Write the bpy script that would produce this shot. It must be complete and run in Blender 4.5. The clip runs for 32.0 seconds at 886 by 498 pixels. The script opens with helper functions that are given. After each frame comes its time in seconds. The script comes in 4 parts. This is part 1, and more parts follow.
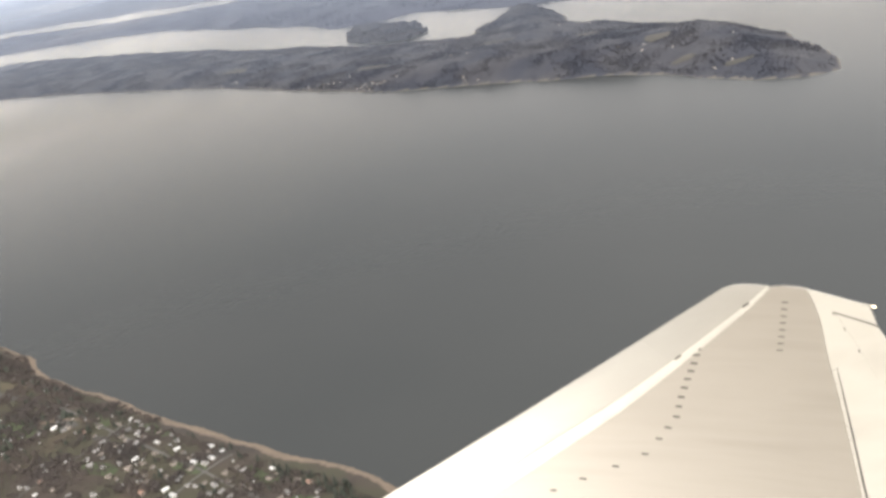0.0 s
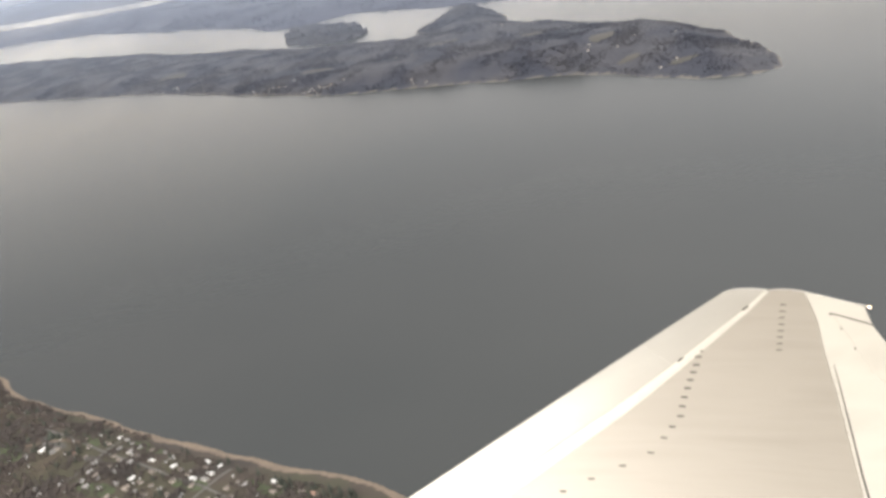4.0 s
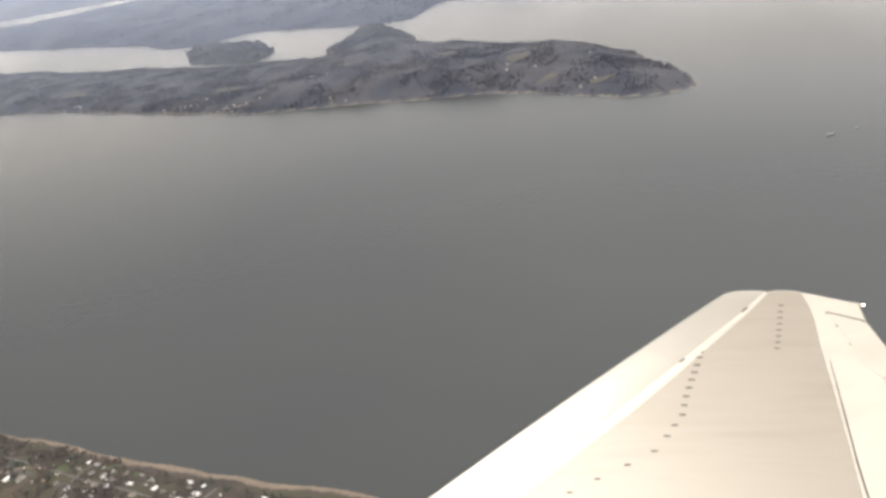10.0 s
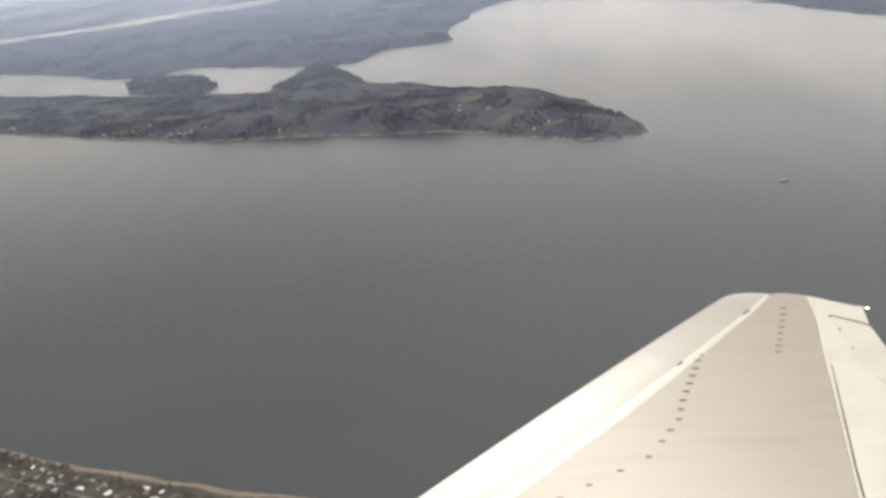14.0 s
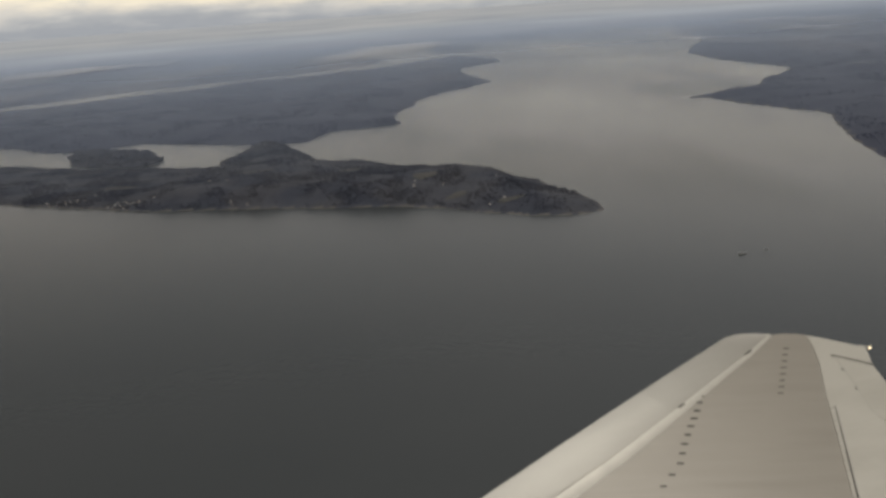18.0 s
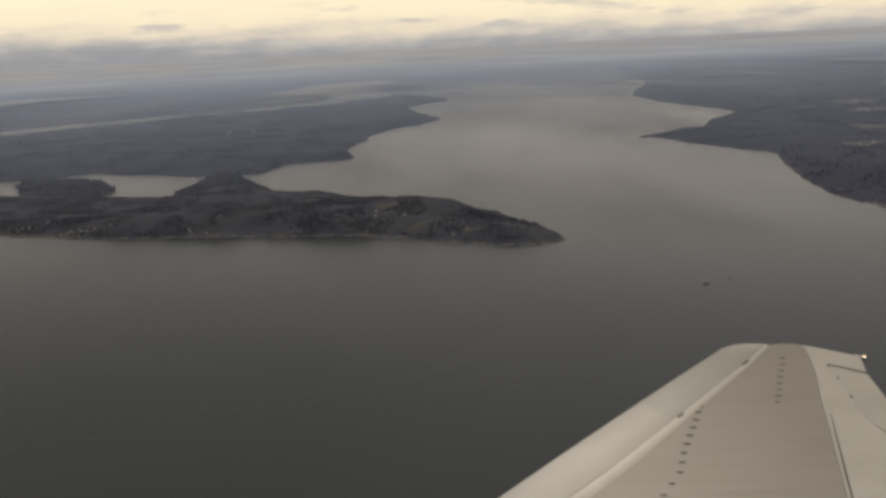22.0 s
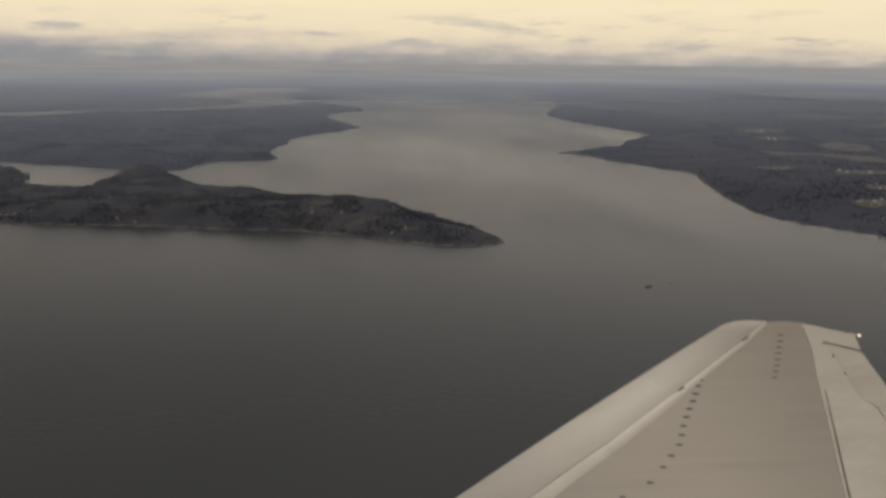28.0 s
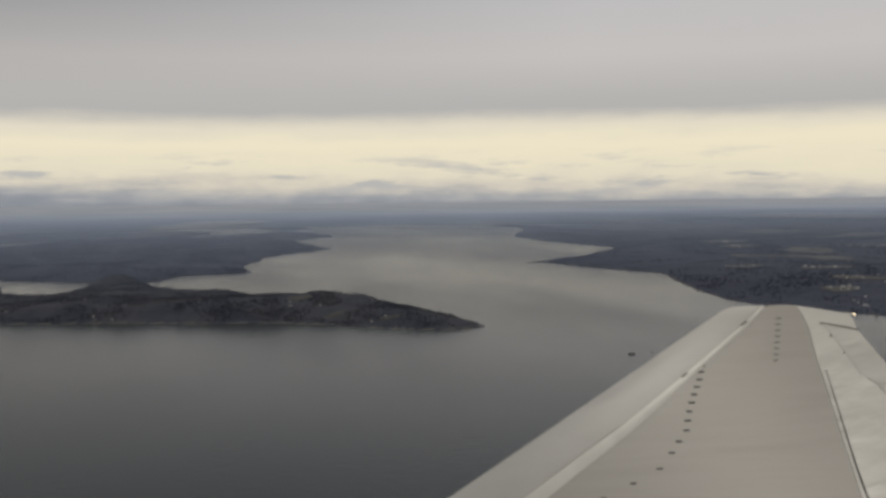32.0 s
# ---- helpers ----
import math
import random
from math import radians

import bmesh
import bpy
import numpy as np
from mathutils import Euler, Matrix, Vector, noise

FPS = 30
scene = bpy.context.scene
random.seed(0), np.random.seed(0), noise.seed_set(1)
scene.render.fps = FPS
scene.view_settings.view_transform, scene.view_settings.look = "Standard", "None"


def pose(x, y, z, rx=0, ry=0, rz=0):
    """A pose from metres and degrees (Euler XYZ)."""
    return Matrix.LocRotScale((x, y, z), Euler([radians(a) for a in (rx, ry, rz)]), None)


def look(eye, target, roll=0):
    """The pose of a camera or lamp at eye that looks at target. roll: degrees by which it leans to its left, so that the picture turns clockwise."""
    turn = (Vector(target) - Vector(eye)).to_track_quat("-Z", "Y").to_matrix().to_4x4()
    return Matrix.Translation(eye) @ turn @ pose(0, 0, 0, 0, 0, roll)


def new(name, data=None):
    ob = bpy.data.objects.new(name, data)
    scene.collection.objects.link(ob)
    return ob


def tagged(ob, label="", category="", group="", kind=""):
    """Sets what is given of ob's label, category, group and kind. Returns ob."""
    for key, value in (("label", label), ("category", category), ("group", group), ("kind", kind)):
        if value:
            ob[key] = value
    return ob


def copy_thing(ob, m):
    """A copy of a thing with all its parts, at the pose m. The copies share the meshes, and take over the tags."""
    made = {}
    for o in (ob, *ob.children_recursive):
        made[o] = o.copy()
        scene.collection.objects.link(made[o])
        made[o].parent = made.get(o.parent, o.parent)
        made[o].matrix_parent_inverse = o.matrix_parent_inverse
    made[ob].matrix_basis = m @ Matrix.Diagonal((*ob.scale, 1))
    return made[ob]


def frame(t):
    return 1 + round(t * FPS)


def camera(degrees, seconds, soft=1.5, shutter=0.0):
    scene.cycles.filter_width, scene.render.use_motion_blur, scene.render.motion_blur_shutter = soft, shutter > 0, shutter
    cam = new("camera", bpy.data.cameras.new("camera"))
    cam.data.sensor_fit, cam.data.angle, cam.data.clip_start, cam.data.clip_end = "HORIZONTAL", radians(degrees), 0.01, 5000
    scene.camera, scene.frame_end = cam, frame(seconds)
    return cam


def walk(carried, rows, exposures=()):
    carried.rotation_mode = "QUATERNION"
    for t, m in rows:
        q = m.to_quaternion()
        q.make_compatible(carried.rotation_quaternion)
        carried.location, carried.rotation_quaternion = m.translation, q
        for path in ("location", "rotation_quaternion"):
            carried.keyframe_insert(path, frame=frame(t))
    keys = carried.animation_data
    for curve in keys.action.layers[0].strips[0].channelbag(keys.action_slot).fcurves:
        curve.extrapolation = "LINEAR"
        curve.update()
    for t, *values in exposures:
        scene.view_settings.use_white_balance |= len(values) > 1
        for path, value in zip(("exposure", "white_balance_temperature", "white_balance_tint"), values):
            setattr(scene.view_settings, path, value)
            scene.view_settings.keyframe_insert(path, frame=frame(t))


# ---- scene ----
# Landscape of a sound with wooded headlands, seen past the wing of an airliner.
from math import atan2, cos, hypot, pi, sin


def view(x, y, z, turn, down, lean):
    """Camera pose: turn clockwise from +y, look down by, lean; degrees."""
    return (pose(x, y, z) @ Matrix.Rotation(-radians(turn), 4, "Z")
            @ Matrix.Rotation(pi / 2 - radians(down), 4, "X") @ Matrix.Rotation(-radians(lean), 4, "Z"))


cam = camera(48.00, 32.0, soft=3.4)
ROWS = [
    (0, 16.499, 0.534, 30.589, -20.497, 20.143, 12.292),
    (0.5, 16.196, 0.231, 30.772, -20.024, 20.134, 12.451),
    (1, 15.869, -0.038, 30.975, -19.543, 20.191, 12.569),
    (1.5, 15.530, -0.280, 31.214, -19.048, 20.275, 12.627),
    (2, 15.131, -0.475, 31.461, -18.508, 20.422, 12.614),
    (2.5, 14.700, -0.610, 31.709, -17.945, 20.613, 12.503),
    (3, 14.306, -0.772, 31.997, -17.423, 20.776, 12.671),
    (3.5, 13.892, -1.007, 32.251, -16.878, 20.955, 12.672),
    (5.5, 12.249, -1.810, 34.236, -14.920, 22.502, 12.745),
    (6, 11.793, -2.089, 34.573, -14.376, 22.698, 12.811),
    (6.5, 11.305, -2.296, 34.890, -13.755, 22.861, 12.893),
    (7, 10.847, -2.457, 35.244, -13.191, 23.075, 12.934),
    (7.5, 10.361, -2.560, 35.604, -12.592, 23.384, 12.978),
    (8, 9.911, -2.775, 35.840, -12.036, 23.460, 12.971),
    (8.5, 9.477, -3.099, 35.881, -11.475, 23.256, 12.921),
    (9, 8.901, -3.292, 35.583, -10.742, 22.870, 12.705),
    (9.5, 8.225, -3.275, 34.793, -9.791, 22.277, 11.909),
    (10, 7.584, -3.297, 33.881, -8.986, 21.567, 10.965),
    (10.5, 6.937, -3.208, 33.298, -8.143, 21.202, 10.288),
    (11, 6.349, -3.155, 32.905, -7.386, 20.945, 9.781),
    (11.5, 5.827, -3.198, 32.678, -6.735, 20.738, 9.495),
    (12, 5.387, -3.379, 32.462, -6.215, 20.500, 9.258),
    (12.5, 4.907, -3.473, 32.356, -5.665, 20.432, 8.938),
    (13, 4.395, -3.508, 32.091, -5.068, 20.201, 8.491),
    (13.5, 3.802, -3.498, 31.387, -4.378, 19.587, 7.303),
    (14, 3.215, -3.342, 30.632, -3.575, 18.749, 6.545),
    (14.5, 2.682, -3.199, 29.719, -2.829, 17.483, 5.834),
    (15, 2.231, -3.134, 28.604, -2.252, 16.008, 4.840),
    (15.5, 1.856, -2.967, 28.233, -1.703, 15.279, 4.520),
    (17.5, 0.064, -3.099, 28.050, 0.529, 13.885, 4.358),
    (18, -0.344, -3.132, 27.935, 1.067, 13.732, 4.196),
    (18.5, -0.744, -3.181, 27.829, 1.586, 13.589, 4.094),
    (19, -1.144, -3.260, 27.668, 2.078, 13.300, 3.920),
    (19.5, -1.508, -3.345, 27.469, 2.498, 12.896, 3.828),
    (20, -1.920, -3.409, 27.254, 2.995, 12.512, 3.726),
    (20.5, -2.308, -3.541, 26.999, 3.417, 12.065, 3.690),
    (21, -2.729, -3.569, 26.832, 3.864, 11.695, 3.643),
    (21.5, -3.104, -3.638, 26.703, 4.271, 11.486, 3.438),
    (22, -3.525, -3.607, 26.761, 4.697, 11.625, 2.866),
    (22.5, -3.910, -3.435, 27.102, 5.067, 12.006, 2.530),
    (23, -4.312, -3.305, 27.344, 5.513, 12.381, 2.234),
    (23.5, -4.731, -3.186, 27.498, 5.990, 12.597, 1.939),
    (24, -5.112, -3.129, 27.601, 6.455, 12.808, 1.706),
    (24.5, -5.519, -3.138, 27.617, 6.939, 12.998, 1.468),
    (25, -6.003, -3.123, 27.626, 7.502, 13.190, 1.170),
    (25.5, -6.512, -3.119, 27.493, 8.035, 13.354, 0.565),
    (27.5, -8.642, -2.985, 25.207, 10.153, 11.433, -0.711),
    (28, -9.080, -3.213, 24.427, 10.650, 10.750, -0.612),
    (28.5, -9.497, -3.445, 23.558, 11.092, 9.473, -0.464),
    (29, -9.891, -3.710, 22.526, 11.441, 7.953, -0.190),
    (29.5, -10.275, -3.945, 21.448, 11.781, 6.531, 0.134),
    (30, -10.564, -4.101, 20.362, 12.065, 5.148, 0.359),
    (30.5, -10.846, -4.083, 19.396, 12.333, 4.218, 0.280),
    (31, -10.949, -4.262, 18.481, 12.467, 3.686, 0.411),
    (31.5, -11.036, -4.414, 17.819, 12.541, 3.256, 0.538),
    (32, -11.118, -4.548, 17.410, 12.572, 2.822, 0.652),
]
walk(cam, [(r[0], view(*r[1:])) for r in ROWS],
     exposures=[(0, 1.91, 6600, 10.5), (6, 1.96, 6600, 10.5), (9, 1.97, 6650, 11), (13, 1.81, 6600, 11), (14, 1.64, 6500, 11), (15, 1.15, 6500, 10), (18, 0.25, 6600, 8.5),
                (19, 0.15, 6650, 8), (20, 0.06, 6750, 8.5), (21.3, 0.0, 6850, 10.5), (23, 0.1, 6900, 11), (24, 0.1, 6750, 10), (25, 0.0, 6700, 10),
                (28, -0.17, 7000, 12), (29, 0.02, 6450, 10), (30, 0.0, 6250, 9.5), (31, -0.2, 6350, 9.5), (32, -0.22, 6300, 9.5)])

# ---- world, sun ----
SUN_AZ, SUN_EL = 3.25, 0.6
world = bpy.data.worlds.new("sky")
scene.world = world
world.use_nodes = True
wt = world.node_tree
wt.nodes.clear()


def wn(kind, **kw):
    n = wt.nodes.new(kind)
    for k, v in kw.items():
        n.inputs[k].default_value = v
    return n


def ramp(tree, stops, fac=None, interp="LINEAR"):
    r = tree.nodes.new("ShaderNodeValToRGB")
    e = r.color_ramp.elements
    r.color_ramp.interpolation = interp
    while len(e) < len(stops):
        e.new(0.5)
    for el, (p, c) in zip(e, stops):
        el.position, el.color = p, (*c, 1) if len(c) == 3 else c
    if fac is not None:
        tree.links.new(fac, r.inputs["Fac"])
    return r


def build_world():
    L = wt.links.new
    tc = wn("ShaderNodeTexCoord")
    sep = wn("ShaderNodeSeparateXYZ")
    L(tc.outputs["Generated"], sep.inputs[0])
    mp = wn("ShaderNodeMapping", Scale=(3.0, 3.0, 34.0))
    L(tc.outputs["Generated"], mp.inputs["Vector"])
    n1 = wn("ShaderNodeTexNoise", Scale=1.6, Detail=6.0, Roughness=0.55)
    L(mp.outputs[0], n1.inputs["Vector"])
    m1 = wt.nodes.new("ShaderNodeMath")
    m1.operation = "MULTIPLY_ADD"
    L(n1.outputs["Fac"], m1.inputs[0])
    m1.inputs[1].default_value = 0.034
    m1.inputs[2].default_value = -0.017
    add = wt.nodes.new("ShaderNodeMath")
    add.operation = "ADD"
    mp2 = wn("ShaderNodeMapping", Scale=(14.0, 14.0, 44.0))
    L(tc.outputs["Generated"], mp2.inputs["Vector"])
    n2 = wn("ShaderNodeTexNoise", Scale=1.3, Detail=7.0, Roughness=0.6)
    L(mp2.outputs[0], n2.inputs["Vector"])
    m2 = wt.nodes.new("ShaderNodeMath")
    m2.operation = "MULTIPLY_ADD"
    L(n2.outputs["Fac"], m2.inputs[0])
    m2.inputs[1].default_value = 0.030
    L(m1.outputs[0], m2.inputs[2])
    m1.inputs[2].default_value = -0.032
    L(sep.outputs["Z"], add.inputs[0])
    # ragged cloud low down, a smoother ceiling above
    calm = wt.nodes.new("ShaderNodeMapRange")
    L(sep.outputs["Z"], calm.inputs["Value"])
    calm.inputs["From Min"].default_value, calm.inputs["From Max"].default_value = 0.035, 0.075
    calm.inputs["To Min"].default_value, calm.inputs["To Max"].default_value = 1.0, 0.3
    even = wt.nodes.new("ShaderNodeMath")
    even.operation = "MULTIPLY"
    L(m2.outputs[0], even.inputs[0])
    L(calm.outputs[0], even.inputs[1])
    L(even.outputs[0], add.inputs[1])
    # the cloud bank on the horizon stands higher towards the west
    low = wt.nodes.new("ShaderNodeMapRange")
    L(sep.outputs["Z"], low.inputs["Value"])
    low.inputs["From Min"].default_value, low.inputs["From Max"].default_value = 0.02, 0.06
    low.inputs["To Min"].default_value, low.inputs["To Max"].default_value = 0.022, 0.0
    west = wt.nodes.new("ShaderNodeMath")
    west.operation = "MULTIPLY"
    shift = wt.nodes.new("ShaderNodeMath")
    shift.operation = "SUBTRACT"
    L(sep.outputs["X"], shift.inputs[0])
    shift.inputs[1].default_value = 0.2
    L(shift.outputs[0], west.inputs[0])
    L(low.outputs[0], west.inputs[1])
    tilt = wt.nodes.new("ShaderNodeMath")
    tilt.operation = "ADD"
    L(west.outputs[0], tilt.inputs[0])
    L(add.outputs[0], tilt.inputs[1])
    rng = wt.nodes.new("ShaderNodeMapRange")
    L(tilt.outputs[0], rng.inputs["Value"])
    rng.inputs["From Min"].default_value, rng.inputs["From Max"].default_value = -0.05, 1.0
    S = lambda z: (z + 0.05) / 1.05
    band = ramp(wt, [(S(-0.05), (0.27, 0.285, 0.32)), (S(-0.010), (0.30, 0.315, 0.35)), (S(0.002), (0.42, 0.42, 0.43)), (S(0.014), (0.73, 0.66, 0.56)), (S(0.026), (0.93, 0.83, 0.63)),
                     (S(0.058), (1.04, 0.91, 0.66)), (S(0.074), (0.90, 0.80, 0.63)), (S(0.088), (0.54, 0.505, 0.47)), (S(0.14), (0.62, 0.57, 0.525)), (S(0.19), (0.54, 0.51, 0.485)),
                     (S(0.24), (0.34, 0.337, 0.335)), (S(0.34), (0.27, 0.27, 0.272)), (S(0.43), (0.38, 0.378, 0.376)), (S(0.54), (0.60, 0.595, 0.58)), (S(1.0), (0.90, 0.89, 0.88))], rng.outputs[0])
    # ragged cumulus standing in the bright band
    mp3 = wn("ShaderNodeMapping", Scale=(5.0, 5.0, 34.0))
    L(tc.outputs["Generated"], mp3.inputs["Vector"])
    n3 = wn("ShaderNodeTexNoise", Scale=2.1, Detail=8.0, Roughness=0.62)
    L(mp3.outputs[0], n3.inputs["Vector"])
    puff = ramp(wt, [(0.53, (0, 0, 0)), (0.64, (1, 1, 1))], n3.outputs["Fac"])
    reach = ramp(wt, [(0.0, (0.3, 0.3, 0.3)), (0.018, (1, 1, 1)), (0.032, (0.8, 0.8, 0.8)), (0.052, (0, 0, 0))], sep.outputs["Z"])
    amount = wt.nodes.new("ShaderNodeMath")
    amount.operation = "MULTIPLY"
    L(puff.outputs[0], amount.inputs[0])
    L(reach.outputs[0], amount.inputs[1])
    cumulus = wt.nodes.new("ShaderNodeMixRGB")
    L(amount.outputs[0], cumulus.inputs[0])
    L(band.outputs[0], cumulus.inputs[1])
    cumulus.inputs[2].default_value = (0.55, 0.53, 0.51, 1)
    # the overcast thickens towards the west
    thick = wt.nodes.new("ShaderNodeMapRange")
    L(sep.outputs["X"], thick.inputs["Value"])
    thick.inputs["From Min"].default_value, thick.inputs["From Max"].default_value = -0.55, 0.35
    thick.inputs["To Min"].default_value, thick.inputs["To Max"].default_value = 0.42, 1.2
    high = wt.nodes.new("ShaderNodeMapRange")
    L(sep.outputs["Z"], high.inputs["Value"])
    high.inputs["From Min"].default_value, high.inputs["From Max"].default_value = 0.10, 0.20
    shade = wt.nodes.new("ShaderNodeMixRGB")
    L(high.outputs[0], shade.inputs[0])
    shade.inputs[1].default_value = (1, 1, 1, 1)
    L(thick.outputs[0], shade.inputs[2])
    cover = wt.nodes.new("ShaderNodeMixRGB")
    cover.blend_type = "MULTIPLY"
    cover.inputs[0].default_value = 1.0
    L(cumulus.outputs[0], cover.inputs[1])
    L(shade.outputs[0], cover.inputs[2])
    sky = wt.nodes.new("ShaderNodeTexSky")
    sky.sky_type = "NISHITA"
    sky.sun_disc = False
    sky.sun_elevation, sky.sun_rotation = SUN_EL, SUN_AZ
    mul = wt.nodes.new("ShaderNodeMixRGB")
    mul.blend_type = "MULTIPLY"
    mul.inputs[0].default_value = 1.0
    L(sky.outputs[0], mul.inputs[1])
    mul.inputs[2].default_value = (0.1, 0.1, 0.1, 1)
    mix = wt.nodes.new("ShaderNodeMixRGB")
    mix.inputs[0].default_value = 0.94
    L(mul.outputs[0], mix.inputs[1])
    L(cover.outputs[0], mix.inputs[2])
    bg = wn("ShaderNodeBackground", Strength=1.0)
    L(mix.outputs[0], bg.inputs["Color"])
    out = wn("ShaderNodeOutputWorld")
    L(bg.outputs[0], out.inputs[0])


build_world()
sun = new("sun", bpy.data.lights.new("sun", "SUN"))
sun.data.energy, sun.data.angle, sun.data.color = 1.4, radians(14), (1.0, 0.93, 0.82)
sun.matrix_world = look((0, 0, 300), (-100 * cos(SUN_EL) * sin(SUN_AZ), -100 * cos(SUN_EL) * cos(SUN_AZ), 300 - 100 * sin(SUN_EL)))

# ---- materials ----


def material(name, colors, rough=0.7, scale=4.0, detail=5.0, bump=0.0, bump_scale=30.0, metallic=0.0, spec=0.5, island=0.0, obj=0.0, stretch=(1, 1, 1), turn=0.0):
    """Noise-mixed surface: colours along a ramp, second finer noise, bump, variation per piece."""
    m = bpy.data.materials.new(name)
    m.use_nodes = True
    t = m.node_tree
    b = t.nodes["Principled BSDF"]
    L = t.links.new
    tc = t.nodes.new("ShaderNodeTexCoord")
    mp = t.nodes.new("ShaderNodeMapping")
    mp.inputs["Scale"].default_value = stretch
    if turn:
        # streaks that run along a turned direction
        mp.vector_type = "TEXTURE"
        mp.inputs["Rotation"].default_value = (0, 0, turn)
    L(tc.outputs["Object"], mp.inputs["Vector"])
    n = t.nodes.new("ShaderNodeTexNoise")
    n.inputs["Scale"].default_value, n.inputs["Detail"].default_value = scale, detail
    L(mp.outputs[0], n.inputs["Vector"])
    k = len(colors)
    r = ramp(t, [(0.28 + 0.44 * i / max(1, k - 1), c) for i, c in enumerate(colors)], n.outputs["Fac"])
    col = r.outputs[0]
    src = None
    if island:
        src = t.nodes.new("ShaderNodeNewGeometry").outputs["Random Per Island"]
        amount = island
    elif obj:
        src = t.nodes.new("ShaderNodeObjectInfo").outputs["Random"]
        amount = obj
    if src is not None:
        hv = t.nodes.new("ShaderNodeHueSaturation")
        mr = t.nodes.new("ShaderNodeMapRange")
        L(src, mr.inputs["Value"])
        mr.inputs["To Min"].default_value, mr.inputs["To Max"].default_value = 1 - amount, 1 + amount
        L(mr.outputs[0], hv.inputs["Value"])
        L(col, hv.inputs["Color"])
        col = hv.outputs[0]
    L(col, b.inputs["Base Color"])
    b.inputs["Roughness"].default_value, b.inputs["Metallic"].default_value = rough, metallic
    b.inputs["Specular IOR Level"].default_value = spec
    if bump:
        n2 = t.nodes.new("ShaderNodeTexNoise")
        n2.inputs["Scale"].default_value, n2.inputs["Detail"].default_value = bump_scale, 4.0
        L(mp.outputs[0], n2.inputs["Vector"])
        bp = t.nodes.new("ShaderNodeBump")
        bp.inputs["Strength"].default_value, bp.inputs["Distance"].default_value = bump, 0.05
        L(n2.outputs["Fac"], bp.inputs["Height"])
        L(bp.outputs[0], b.inputs["Normal"])
    return m


def water_material():
    m = bpy.data.materials.new("water")
    m.use_nodes = True
    t = m.node_tree
    L = t.links.new
    b = t.nodes["Principled BSDF"]
    tc = t.nodes.new("ShaderNodeTexCoord")
    n0 = t.nodes.new("ShaderNodeTexNoise")
    n0.inputs["Scale"].default_value, n0.inputs["Detail"].default_value = 0.02, 3.0
    L(tc.outputs["Object"], n0.inputs["Vector"])
    r = ramp(t, [(0.3, (0.030, 0.033, 0.034)), (0.7, (0.038, 0.040, 0.040))], n0.outputs["Fac"])
    L(r.outputs[0], b.inputs["Base Color"])
    b.inputs["IOR"].default_value = 1.34
    b.inputs["Specular IOR Level"].default_value = 0.22
    mr = t.nodes.new("ShaderNodeMapRange")
    mp = t.nodes.new("ShaderNodeMapping")
    mp.inputs["Scale"].default_value = (0.022, 0.0065, 1)
    mp.inputs["Rotation"].default_value = (0, 0, -0.15)
    L(tc.outputs["Object"], mp.inputs[0])
    n1 = t.nodes.new("ShaderNodeTexNoise")
    n1.inputs["Scale"].default_value, n1.inputs["Detail"].default_value = 1.0, 4.0
    L(mp.outputs[0], n1.inputs["Vector"])
    L(n1.outputs["Fac"], mr.inputs["Value"])
    mr.inputs["From Min"].default_value, mr.inputs["From Max"].default_value = 0.35, 0.7
    mr.inputs["To Min"].default_value, mr.inputs["To Max"].default_value = 0.15, 0.27
    L(mr.outputs[0], b.inputs["Roughness"])
    n2 = t.nodes.new("ShaderNodeTexNoise")
    n2.inputs["Scale"].default_value, n2.inputs["Detail"].default_value = 1.3, 5.0
    L(tc.outputs["Object"], n2.inputs["Vector"])
    bp = t.nodes.new("ShaderNodeBump")
    bp.inputs["Strength"].default_value, bp.inputs["Distance"].default_value = 0.42, 0.05
    L(n2.outputs["Fac"], bp.inputs["Height"])
    L(bp.outputs[0], b.inputs["Normal"])
    return m


